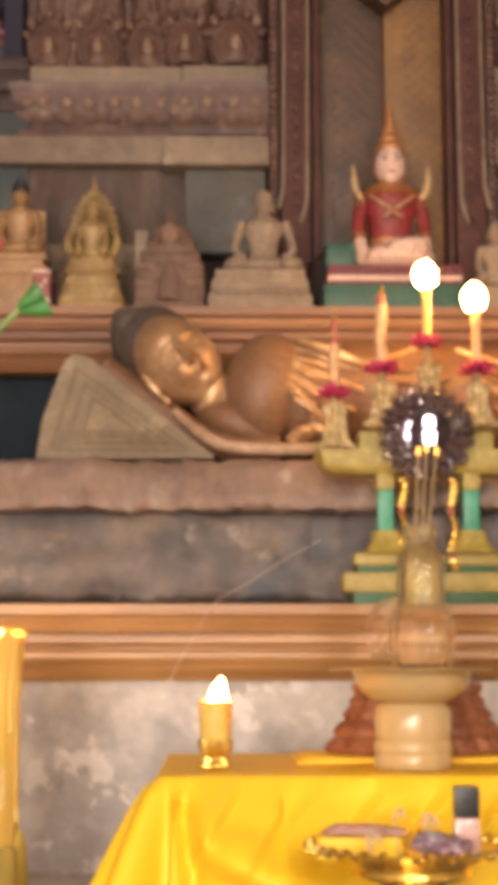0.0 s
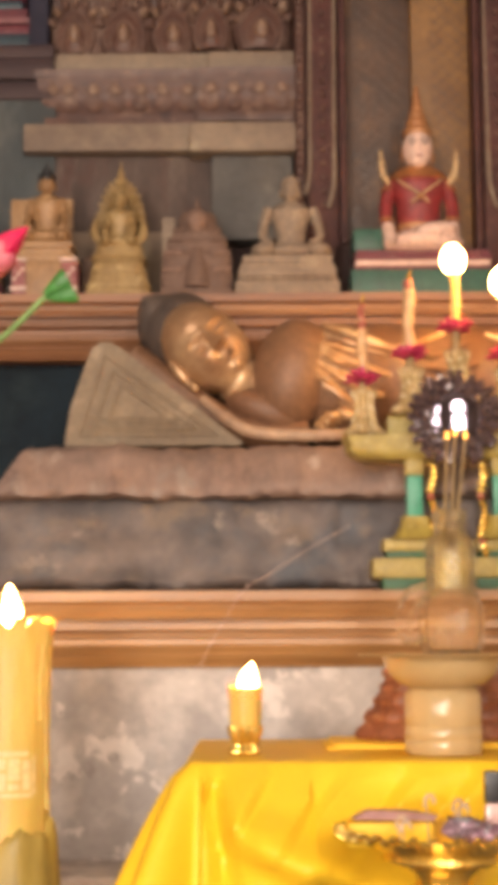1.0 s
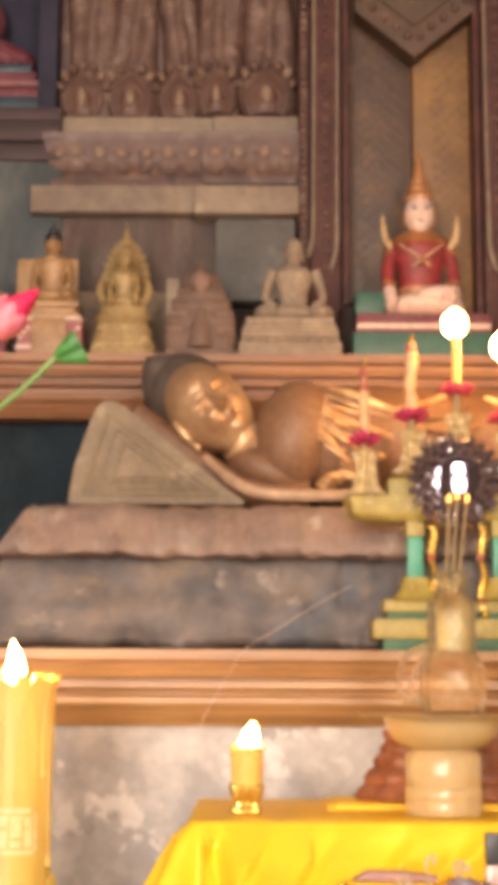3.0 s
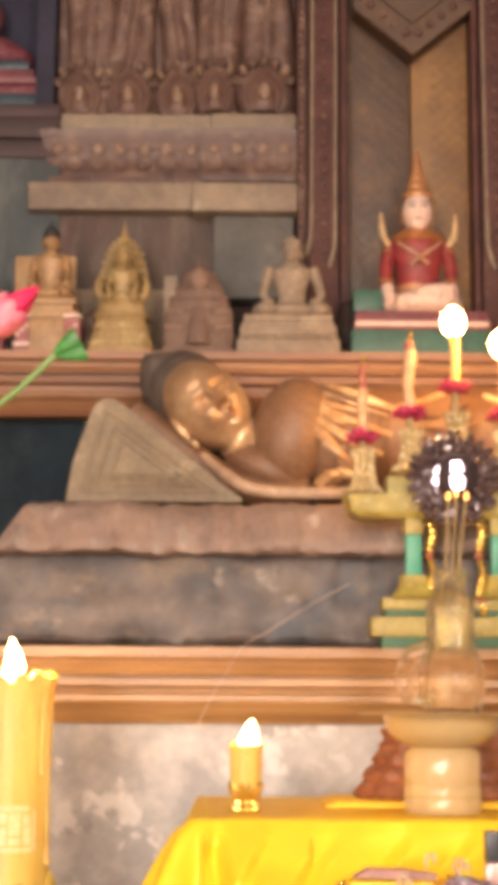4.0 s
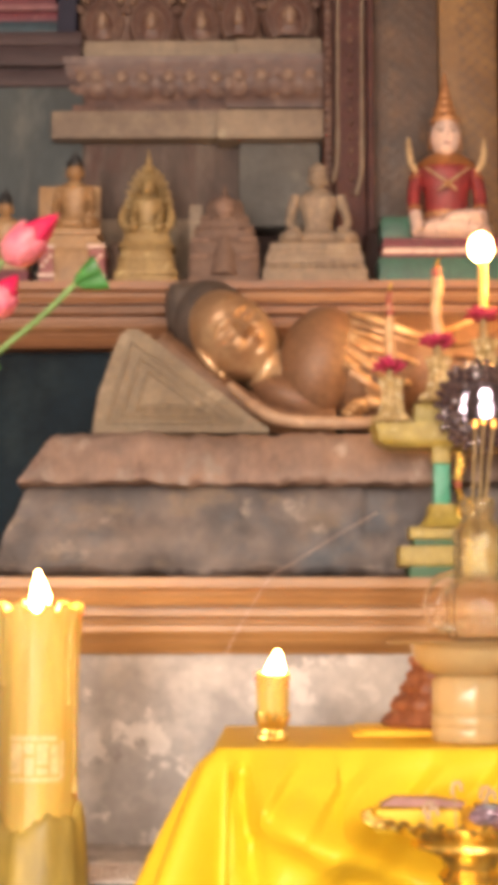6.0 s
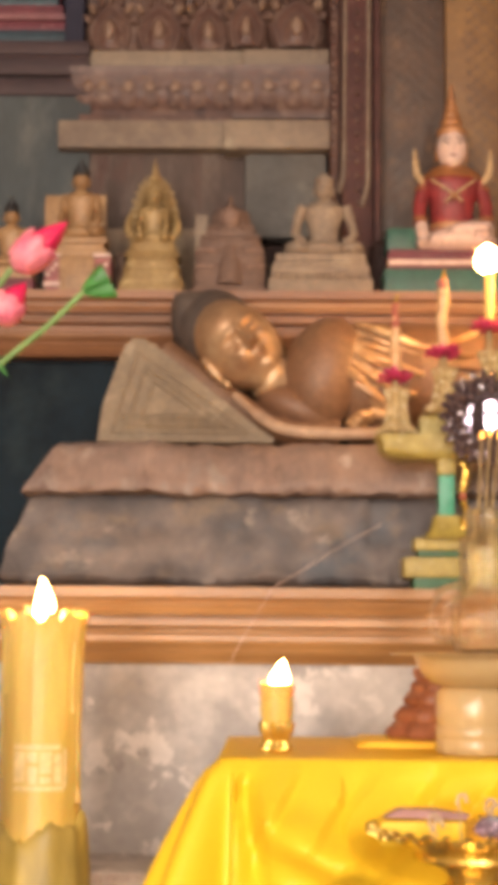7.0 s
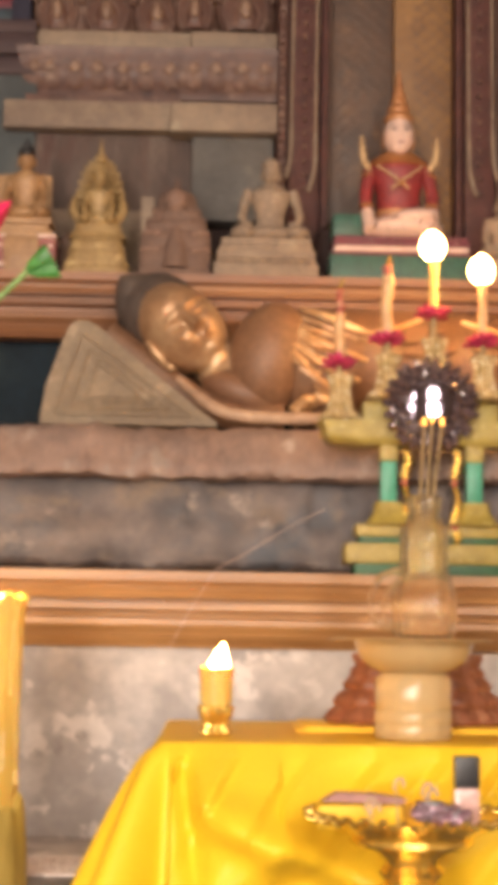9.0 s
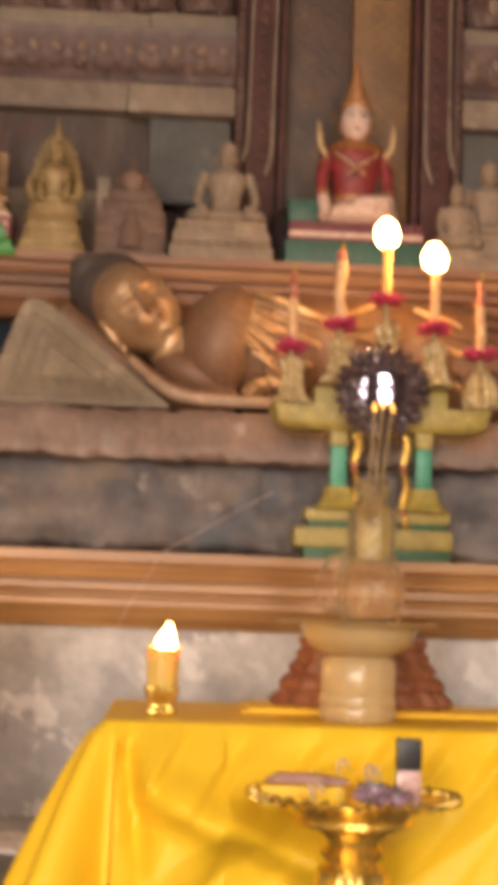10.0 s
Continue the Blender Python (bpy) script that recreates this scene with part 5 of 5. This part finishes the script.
def satin_cover():
    """Top sheet, then a skirt that falls over the side, round the corner in a spread cone, and along the front in crossing pulls."""
    bm = nb()
    drop = TABLE - PLAT - 0.002
    rail = []
    for k in range(24):
        rail.append((Vector((TX0, TY1 - (TY1 - TY0 - 0.02) * k / 24)), Vector((-1, 0)), 0.0))
    for k in range(40):
        a = math.pi / 2 * k / 39
        rail.append((Vector((TX0 + 0.02 - 0.02 * math.cos(a), TY0 + 0.02 - 0.02 * math.sin(a))), Vector((-math.cos(a), -math.sin(a))), math.sin(2 * a)))
    for k in range(1, 161):
        rail.append((Vector((TX0 + 0.02 + (TX1 - TX0 - 0.02) * k / 160, TY0)), Vector((0, -1)), 0.0))
    nz = 44
    grid = []
    for i, (p, d, corner) in enumerate(rail):
        col = []
        for j in range(nz + 1):
            f = j / nz
            if j < 3:
                q = Vector((p.x - d.x * 0.006 * (2 - j) / 2, p.y - d.y * 0.006 * (2 - j) / 2, TABLE + (0, -0.0006, -0.003)[j]))
            else:
                along = p.x
                out = 0.004
                near = max(0.0, 1 - abs(along - TX0) / 0.30) if d.y < -0.9 else 0.0
                if corner > 0:
                    out += (0.142 * f ** 0.74) * (0.55 + 0.45 * corner) 
                    out += 0.030 * f * math.sin((i - 24) * 0.30 + 0.4)
                elif d.y < -0.9:
                    out += 0.075 * f * near ** 1.5
                    s = along + 0.75 * f * drop
                    out += 0.008 * math.sin(17 * s + 1.3) * min(1, 2.2 * f)
                    s2 = along + 0.65 * f * drop + 0.018 * math.sin(11 * along + 2.0) + 0.02 * f * math.sin(5 * along)
                    u = (s2 * 11.5 + 0.15 + 0.25 * math.sin(9 * along)) % 1.0
                    wide = 0.8 if along < 0.10 else 0.22
                    saw = u / wide if u < wide else (1 - u) / (1 - wide)
                    out += 0.055 * math.exp(-((along - 0.05) / 0.11) ** 2) * min(1.0, 3 * f) + 0.040 * saw * min(1, 5 * f) * max(0.12, 1 - 1.5 * f)
                    s3 = along + 1.5 * f * drop
                    v = (s3 * 3.4 + 0.6) % 1.0
                    out += 0.032 * (v / 0.66 if v < 0.66 else (1 - v) / 0.34) * f ** 1.2
                    out += 0.010 * noise.noise(Vector((along * 7, f * 2.5, 1.0))) * f + 0.02 * f
                    out -= 0.060 * math.exp(-((along + 0.048 - 0.035 * f) / 0.016) ** 2) * min(1.0, 3 * f) * max(0.0, 1.15 - f)
                    brow = f - 0.34 - 1.7 * (along + 0.03)
                    if -0.06 < along < 0.40:
                        out += 0.040 * math.exp(-(brow / 0.16) ** 2) * min(1.0, 12 * (along + 0.06)) * min(1.0, 6 * (0.40 - along)) - 0.020 / (1 + math.exp(-30 * (brow - 0.10)))
                    out += 0.030 * math.exp(-((along - 0.06 - 0.1 * (1 - f)) / 0.08) ** 2) * math.exp(-((f - 0.6) / 0.3) ** 2)
                else:
                    out += 0.10 * f * max(0.0, 1 - (p.y - TY0) / 0.35) + 0.02 * f + 0.012 * f * math.sin(20 * p.y)
                hem = 0.006 * math.sin(24 * along + 5 * p.y) + 0.004 * math.sin(61 * along)
                z = TABLE - 0.003 - (drop - 0.004 - max(0.0, hem)) * f
                q = Vector((p.x + d.x * out, p.y + d.y * out, z))
            col.append(bm.verts.new(q))
        grid.append(col)
    for a, b in zip(grid, grid[1:]):
        for j in range(nz):
            bm.faces.new((a[j], b[j], b[j + 1], a[j + 1]))
    back = [bm.verts.new((TX1, TY1, TABLE)), bm.verts.new((TX0 + 0.006, TY1, TABLE))]
    bm.faces.new([g[0] for g in grid] + [back[0]])
    return bm


ob = thing("satin_cloth", satin_cover(), M["satin"], "bright yellow satin cloth draped over the low table", "tablecloth", sharp=24)
solid = ob.modifiers.new("thickness", "SOLIDIFY")
solid.thickness, solid.offset = 0.0025, -1

bm = nb()
box(bm, 0.135, 0.66, 2.60, 2.86, TABLE + 0.0015, TABLE + 0.006, 0.002)
box(bm, 0.150, 0.65, 2.61, 2.855, TABLE + 0.006, TABLE + 0.010, 0.002)
thing("folded_cloth", bm, M["satin"], "folded yellow cloth lying on the table", "cloth")

# red-brown tiered resin stand behind the glass
tier_stand = holder("tiered_stand", (0.349, 2.735, TABLE + 0.010), "red-brown fluted tiered resin stand on folded cloth", "stand")
for tier_profile in ([(0.001, 0.0), (0.150, 0.0), (0.158, 0.008), (0.150, 0.02), (0.138, 0.03), (0.001, 0.03)], [(0.001, 0.03), (0.138, 0.03), (0.142, 0.038), (0.134, 0.05), (0.122, 0.058), (0.001, 0.058)],
                     [(0.001, 0.058), (0.122, 0.058), (0.126, 0.067), (0.112, 0.082), (0.001, 0.082)], [(0.001, 0.082), (0.112, 0.082), (0.114, 0.09), (0.104, 0.10), (0.110, 0.112), (0.108, 0.120), (0.001, 0.120)]):
    part("tier", lathe(nb(), tier_profile, seg=72, sy=0.55, ripple=0.035, waves=18), M["red_brown"], tier_stand)

# amber glass pedestal, bowl and plate
GX, GY = 0.3135, 2.505
ped = holder("glass_pedestal", (0, 0, 0), "amber glass pedestal bowl on the satin cloth", "pedestal bowl")
part("base", lathe(nb(), [(0.001, 0), (0.058, 0), (0.0605, 0.003), (0.0605, 0.020), (0.059, 0.023), (0.0605, 0.026), (0.0605, 0.041), (0.058, 0.044), (0.0595, 0.047), (0.0595, 0.092), (0.056, 0.097), (0.050, 0.102), (0.001, 0.102)], (GX, GY, TABLE + 0.0015), 64, ripple=0.01, waves=12), M["amber_resin"], ped)
part("bowl", lathe(nb(), [(0.001, 0.100), (0.050, 0.101), (0.070, 0.110), (0.084, 0.124), (0.092, 0.142), (0.094, 0.152), (0.090, 0.152), (0.001, 0.150)], (GX, GY, TABLE + 0.0015), 64), M["amber_resin"], ped, "shallow amber bowl")
part("plate", lathe(nb(), [(0.085, 0.1525), (0.126, 0.1515), (0.129, 0.153), (0.126, 0.155), (0.085, 0.155)], (GX - 0.004, GY, TABLE + 0.0015), 64, ripple=0.008, waves=24), M["amber_resin"], ped, "thin amber glass rim plate")

# crumpled clear vase with incense
vase = holder("incense_vase", (0, 0, 0), "clear amber-tinted glass vase holding incense sticks", "vase")
VX = 0.330
ZB = TABLE + 0.0015 + 0.153
out_p = [(0.038, 0.0), (0.045, 0.007), (0.049, 0.025), (0.050, 0.05), (0.048, 0.076), (0.042, 0.093), (0.0365, 0.101), (0.0365, 0.108), (0.0375, 0.125), (0.0370, 0.150), (0.0385, 0.166), (0.0365, 0.176), (0.0290, 0.186), (0.0245, 0.193), (0.0238, 0.203), (0.0268, 0.209), (0.0268, 0.224), (0.0255, 0.227)]
in_p = [(r - 0.003, z + 0.002) for r, z in out_p[:0:-1]] + [(0.034, 0.006), (0.001, 0.006)]
bm = nb()
lathe(bm, [(0.001, 0.0)] + out_p + in_p, (VX, GY, ZB), 120, ripple=0.06, waves=10)
part("body", bm, M["amber_glass"], vase)
for hx, hz in ((0.0, 0.0), (0.018, -0.012)):
    part("handle", tube(nb(), smooth_line([(VX - 0.035 + hx, GY - hx, ZB + 0.112 + hz), (VX - 0.07 + hx, GY - hx, ZB + 0.098 + hz), (VX - 0.086 + hx, GY - hx, ZB + 0.06 + hz), (VX - 0.076 + hx, GY - hx, ZB + 0.025), (VX - 0.046 + hx, GY - hx, ZB + 0.02)], 5), 0.0048, 10), M["amber_glass"], vase)
part("sand", lathe(nb(), [(0.001, 0.100), (0.0300, 0.104), (0.0318, 0.125), (0.0312, 0.150), (0.0325, 0.164), (0.030, 0.174), (0.024, 0.183), (0.0195, 0.192), (0.019, 0.200), (0.001, 0.200)], (VX, GY, ZB), 32), M["amber_fill"], vase, "amber oil in the neck")
for x0, x1, top in ((0.323, 0.329, 1.19), (0.334, 0.342, 1.195), (0.343, 0.358, 1.19)):
    st = holder("incense_stick", (0, 0, 0), "thin tan incense stick standing in the vase", "incense", "incense sticks in the vase")
    part("stick", tube(nb(), [(0.5 * (x0 + VX), GY, 1.0), (x0, GY, 1.06), (x1, GY + 0.004, top - 0.012)], 0.0026, 8), M["stone_gold"], st)
    part("ash_tip", tube(nb(), [(x1, GY + 0.004, top - 0.012), (x1 + 0.001, GY + 0.004, top - 0.001)], [0.0028, 0.0024], 8), M["ember"], st, "glowing orange tip")

# small candle in a gilt cup
cup = holder("small_candle", (0.003, 2.51, TABLE + 0.0015), "small burning yellow candle in a gilt cup", "candle")
part("cup", lathe(nb(), [(0.001, 0), (0.021, 0), (0.0225, 0.004), (0.021, 0.009), (0.0175, 0.014), (0.019, 0.020), (0.022, 0.026), (0.0245, 0.034), (0.0255, 0.045), (0.0235, 0.046), (0.001, 0.04)], seg=64, ripple=0.12, waves=10), M["gold"], cup, "embossed gilt cup")
part("wax", lathe(nb(), [(0.001, 0.04), (0.0235, 0.04), (0.0255, 0.06), (0.0262, 0.092), (0.0272, 0.104), (0.0245, 0.106), (0.019, 0.090), (0.001, 0.088)], seg=40, ripple=0.02, waves=7), M["wax"], cup)
part("flame", flame(0.0150, 0.054, (0.003, 0, 0.088), 0.007), M["flame"], cup)

# thick candle with a ragged rim, melted foot and a faded printed patch
big = holder("altar_candle", (-0.374, 2.56, PLAT), "thick burning yellow altar candle with ragged rim", "candle")
bm = nb()
prof, rings = [(0.071, 0.0), (0.069, 0.08), (0.066, 0.12), (0.0645, 0.2), (0.064, 0.30), (0.065, 0.40), (0.067, 0.436)], []
seg = 120
for r, z in prof + [(0.070, 0.453), (0.060, 0.449), (0.050, 0.430), (0.001, 0.424)]:
    ring = []
    for k in range(seg):
        a = 2 * math.pi * k / seg
        q = r * (1 + 0.03 * noise.noise(Vector((4 * math.cos(a), 4 * math.sin(a), z * 3))) + 0.009 * math.cos(15 * a + 1.4 * math.sin(9 * z)) * (0.055 < r) + 0.012 * noise.noise(Vector((11 * math.cos(a), 11 * math.sin(a), z * 1.2))) * (0.05 < r))
        dz = 0.016 * noise.noise(Vector((6 * math.cos(a), 6 * math.sin(a), 2))) + 0.012 * noise.noise(Vector((15 * math.cos(a), 15 * math.sin(a), 2))) if z > 0.43 and r > 0.05 else 0
        ring.append(bm.verts.new((q * math.cos(a), q * math.sin(a), z + dz)))
    rings.append(ring)
for a, b in zip(rings, rings[1:]):
    for k in range(seg):
        bm.faces.new((a[k], a[(k + 1) % seg], b[(k + 1) % seg], b[k]))
bm.faces.new(rings[0][::-1]), bm.faces.new(rings[-1])
part("shaft", bm, M["wax"], big, sharp=80)
bm = nb()
rings = []
for z, r in ((0.0, 0.084), (0.35, 0.082), (0.7, 0.078), (0.90, 0.075), (0.97, 0.071), (1.0, 0.064)):
    ring = []
    for k in range(60):
        a = 2 * math.pi * k / 60
        h = 0.126 + 0.012 * math.cos(2 * a + 0.5) + 0.010 * math.cos(5 * a) + 0.010 * noise.noise(Vector((7 * math.cos(a), 7 * math.sin(a), 4.0)))
        q = r * (1 + 0.018 * math.cos(11 * a + 1.0) + 0.04 * noise.noise(Vector((5 * math.cos(a), 5 * math.sin(a), z))))
        ring.append(bm.verts.new((q * math.cos(a), q * math.sin(a), h * z)))
    rings.append(ring)
for a, b in zip(rings, rings[1:]):
    for k in range(60):
        bm.faces.new((a[k], a[(k + 1) % 60], b[(k + 1) % 60], b[k]))
part("spilt_wax", bm, M["wax_old"], big, "dull melted wax round the foot")
for a, z0, z1, r in ((72, 0.16, 0.435, 0.0058), (58, 0.30, 0.44, 0.0045), (-66, 0.20, 0.438, 0.0055), (-50, 0.33, 0.44, 0.0040), (20, 0.37, 0.44, 0.0040), (-14, 0.39, 0.44, 0.0038)):
    run = []
    for j in range(9):
        f = j / 8
        run.append((0.0635 * math.sin(radians(a + 2.5 * math.sin(5 * f + a))), -0.0635 * math.cos(radians(a + 2.5 * math.sin(5 * f + a))), z1 + (z0 - z1) * f))
    part("wax_run", tube(nb(), run, [r * (0.7 + 0.3 * math.sin(3 * j + a)) for j in range(8)] + [r * 1.25], 10), M["wax"], big)
part("wick", tube(nb(), [(0, 0, 0.42), (0.002, 0, 0.445)], 0.002, 8), M["black"], big)
part("flame", flame(0.0165, 0.084, (0.002, 0, 0.430), -0.006), M["flame"], big)


def patch(bm, a0, a1, z0, z1, r=0.0668):
    cols = []
    for k in range(5):
        a = radians(a0 + (a1 - a0) * k / 4)
        cols.append([bm.verts.new((r * math.sin(a), -r * math.cos(a), z)) for z in (z0, z1)])
    for a, b in zip(cols, cols[1:]):
        bm.faces.new((a[0], b[0], b[1], a[1]))


for a0, a1, z0, z1 in ((-36, 36, 0.186, 0.193), (-36, 30, 0.249, 0.257), (-35, -18, 0.198, 0.246), (-15, -1, 0.196, 0.224), (2, 18, 0.212, 0.246), (21, 33, 0.197, 0.244), (-16, -1, 0.229, 0.246), (2, 18, 0.197, 0.208), (36, 41, 0.19, 0.25)):
    lab = nb()
    patch(lab, a0 + 5, a1 + 5, z0 - 0.005, z1 - 0.005)
    part("printed_mark", lab, M["pale_print"], big, "faded pale printed mark")

# lace strip at the foot of the altar wall
lace = nb()
rnd = random.Random(7)
box(lace, -1.2, -0.13, 2.665, 2.85, PLAT, PLAT + 0.006, 0.002)
for k in range(130):
    for j in range(5):
        c = Vector((-1.2 + 0.0082 * k + rnd.uniform(-0.003, 0.003), 2.685 + 0.036 * j + rnd.uniform(-0.012, 0.012), PLAT + 0.0055))
        foot = [lace.verts.new(c + Vector((0.006 * math.cos(i * math.pi / 3), 0.009 * math.sin(i * math.pi / 3), 0))) for i in range(6)]
        tip = lace.verts.new(c + Vector((0, 0, 0.006)))
        for i in range(6):
            lace.faces.new((foot[i], foot[(i + 1) % 6], tip))
thing("lace_strip", lace, M["lace"], "white patterned lace strip on the platform", "lace")

# ---- footed gold tray with small offerings ----
RX, RY = 0.267, 2.15
tray = holder("footed_tray", (RX, RY, PLAT), "embossed gold footed offering tray on the platform", "tray")
tray.scale.z = 1.05
part("foot", lathe(nb(), [(0.001, 0), (0.066, 0), (0.070, 0.004), (0.066, 0.010), (0.058, 0.014), (0.054, 0.022), (0.050, 0.045), (0.046, 0.062), (0.047, 0.066), (0.040, 0.070)], seg=72, ripple=0.06, waves=9), M["gold"], tray)
part("stem", lathe(nb(), [(0.040, 0.069), (0.034, 0.076), (0.043, 0.088), (0.034, 0.098), (0.036, 0.104), (0.045, 0.112), (0.050, 0.118)], seg=72, ripple=0.04, waves=12), M["gold"], tray)
part("dish", lathe(nb(), [(0.030, 0.117), (0.075, 0.121), (0.082, 0.126), (0.080, 0.132), (0.098, 0.142), (0.114, 0.152), (0.128, 0.156), (0.126, 0.1585), (0.100, 0.150), (0.060, 0.138), (0.001, 0.138)], seg=96), M["gold"], tray)
for k in range(64):
    a = 2 * math.pi * k / 64
    bm = nb()
    ell(bm, (0.136 * math.cos(a), 0.136 * math.sin(a), 0.159 + 0.0025 * (-1) ** k), (0.011, 0.0062, 0.0042), (30 * (-1) ** k, -12, math.degrees(a)), u=8, v=6)
    part("rim_petal", bm, M["gold"], tray)
bm = nb()
box(bm, 0.205 - 0.065, 0.255, 2.15, 2.21, PLAT + 0.146, PLAT + 0.178, 0.006)
thing("yellow_packet", bm, M["satin"], "flat yellow packet lying in the tray", "packet")
bm = nb()
extrude_y(bm, [(0.148, 0), (0.258, -0.002), (0.262, 0.004), (0.22, 0.010), (0.168, 0.011)], 2.165, 2.20)
for v in bm.verts:
    v.co.z += PLAT + 0.181
thing("folded_note", bm, material("mauve_paper", (0.42, 0.22, 0.20), (0.34, 0.17, 0.16), 0.6, scale=30), "folded mauve paper lying on the yellow packet", "paper")
bot = holder("bottle", (0.337, 2.13, PLAT + 0.146), "small pale pink bottle with black cap", "bottle")
part("body", box(nb(), -0.017, 0.017, -0.013, 0.013, 0.0, 0.060, 0.006), material("pale_pink_glass", (0.62, 0.40, 0.36), (0.56, 0.35, 0.32), 0.2, scale=20, bump=0.02), bot)
part("cap", box(nb(), -0.0165, 0.0165, -0.0125, 0.0125, 0.060, 0.101, 0.003), M["black"], bot, "glossy black cap")
foil = material("iridescent_foil", (0.55, 0.42, 0.50), (0.34, 0.16, 0.22), 0.25, metal=0.6, scale=45, fine=150, bump=0.4, spots=((0.45, 0.60, 0.66), 60, 0.54, 0.62))
rnd = random.Random(21)
for x, y, z, w, a, m in ((0.296, 2.085, 0.180, 0.034, 10, foil), (0.306, 2.062, 0.172, 0.028, -8, foil), (0.274, 2.08, 0.176, 0.016, 26, foil)):
    bm = nb()
    bmesh.ops.create_icosphere(bm, subdivisions=3, radius=1.0, matrix=pose(x, y, PLAT + z, 0, a, 0) @ Matrix.Diagonal((w, 0.014, 0.011, 1)))
    for v in bm.verts:
        v.co += Vector((1, 1, 1)) * 0.006 * noise.noise(v.co * 90)
    thing("sweet", bm, m, "foil-wrapped sweet in shiny pink and silver", "sweet", "sweets in the tray", soft=False)
for x, z in ((0.281, 0.206), (0.288, 0.200), (0.244, 0.212), (0.207, 0.186), (0.213, 0.180)):
    bm = nb()
    tube(bm, smooth_line([(x - 0.006, 2.10, PLAT + z - 0.008), (x - 0.004, 2.10, PLAT + z + 0.004), (x + 0.004, 2.10, PLAT + z + 0.006), (x + 0.006, 2.10, PLAT + z - 0.004)], 4), 0.0024, 8)
    tube(bm, [(x, 2.10, PLAT + 0.146), (x - 0.004, 2.10, PLAT + z - 0.006)], 0.0011, 6)
    thing("twisted_wrapper", bm, M["wrapper"], "twisted pale clear wrapper end in the tray", "wrapper", "wrappers in the tray")

# ---- plastic lotus spray standing in a vase beside the altar candle ----
LY = 2.2
spray = holder("lotus_spray", (0, 0, 0), "pink plastic lotus buds with green leaf on long stems", "flowers")


def bud(base, tip, r):
    """A closed lotus bud: pale pink cup of overlapping petals and a hot pink point."""
    base, tip = Vector(base), Vector(tip)
    d = tip - base
    q = d.to_track_quat("Z", "Y").to_matrix().to_4x4()
    m = Matrix.Translation(base) @ q
    outs = []
    for prof, mat in (([(0.001, 0.0), (0.45, 0.04), (0.85, 0.15), (1.0, 0.30), (0.92, 0.46), (0.80, 0.52)], "petal_pink"), ([(0.78, 0.46), (0.74, 0.56), (0.56, 0.72), (0.30, 0.88), (0.02, 1.0)], "petal_hot")):
        bm = nb()
        lathe(bm, [(r * a, d.length * b) for a, b in prof], seg=40, ripple=0.07, waves=5)
        bm.transform(m)
        outs.append((bm, mat))
    for k in range(6):
        a = 2 * math.pi * k / 6
        t = nb()
        ell(t, (0.80 * r * math.cos(a), 0.80 * r * math.sin(a), 0.34 * d.length), (0.2 * r, 0.52 * r, 0.26 * d.length), (0, 6, math.degrees(a)), u=12, v=8)
        t.transform(m)
        outs.append((t, "petal_pink"))
    return outs


for base, tip, r in (((-0.380, LY, 1.378), (-0.303, LY, 1.447), 0.028), ((-0.402, LY, 1.300), (-0.362, LY + 0.01, 1.360), 0.026)):
    petals = None
    for bm, mat in bud(base, tip, r):
        if petals is None:
            petals = part("bud", bm, M[mat], spray)
        else:
            ob = finish("petal", bm, M[mat])
            ob.parent = petals
bm = nb()
lathe(bm, [(0.004, 0.0), (0.011, 0.008), (0.018, 0.022), (0.025, 0.038), (0.024, 0.042), (0.016, 0.036), (0.008, 0.016), (0.001, 0.010)], seg=42, ripple=0.20, waves=3, sy=0.55)
tube(bm, [(0, -0.008, 0.004), (0.002, -0.012, 0.022), (0.004, -0.013, 0.038)], [0.003, 0.0024, 0.001], 8)
bm.transform(pose(-0.279, LY, 1.345, 0, 62, 0))
part("leaf", bm, M["leaf"], spray, "bright green cupped leaf")
part("stem", tube(nb(), smooth_line([(-0.277, LY, 1.345), (-0.33, LY, 1.293), (-0.40, LY, 1.234), (-0.46, LY, 1.17), (-0.50, LY, 1.05), (-0.51, LY, 0.80)], 6), 0.0042, 10), M["stem"], spray)
for a in ((-0.382, LY, 1.378), (-0.404, LY, 1.302)):
    part("stem", tube(nb(), smooth_line([a, (a[0] - 0.03, LY, a[2] - 0.05), (-0.47, LY, 1.18), (-0.505, LY, 1.05), (-0.515, LY, 0.80)], 6), 0.0042, 10), M["stem"], spray)
for x, z, dx, dz in ((-0.395, 1.238, 0.012, -0.016), (-0.40, 1.29, -0.02, 0.02), (-0.42, 1.36, -0.03, -0.03)):
    part("spike", tube(nb(), [(x, LY, z), (x + dx, LY, z + dz)], [0.0035, 0.001], 8), M["leaf"], spray)
thing("flower_vase", lathe(nb(), [(0.001, 0), (0.05, 0), (0.055, 0.01), (0.04, 0.05), (0.06, 0.15), (0.065, 0.25), (0.045, 0.36), (0.055, 0.40), (0.05, 0.40), (0.04, 0.36), (0.001, 0.2)], (-0.512, LY, PLAT), 40), M["gold"], "gold flower vase standing on the platform", "vase")

# loose white thread over the ledge
thing("thread", tube(nb(), smooth_line([(0.21, 3.10, 1.085), (0.13, 3.08, 1.04), (0.05, 3.04, 0.988), (0.0, 3.014, 0.957), (-0.03, 3.006, 0.91), (-0.06, 3.006, 0.86), (-0.088, 3.01, 0.806)], 6), 0.0008, 6), M["white"], "thin white thread hanging over the ledge", "thread")
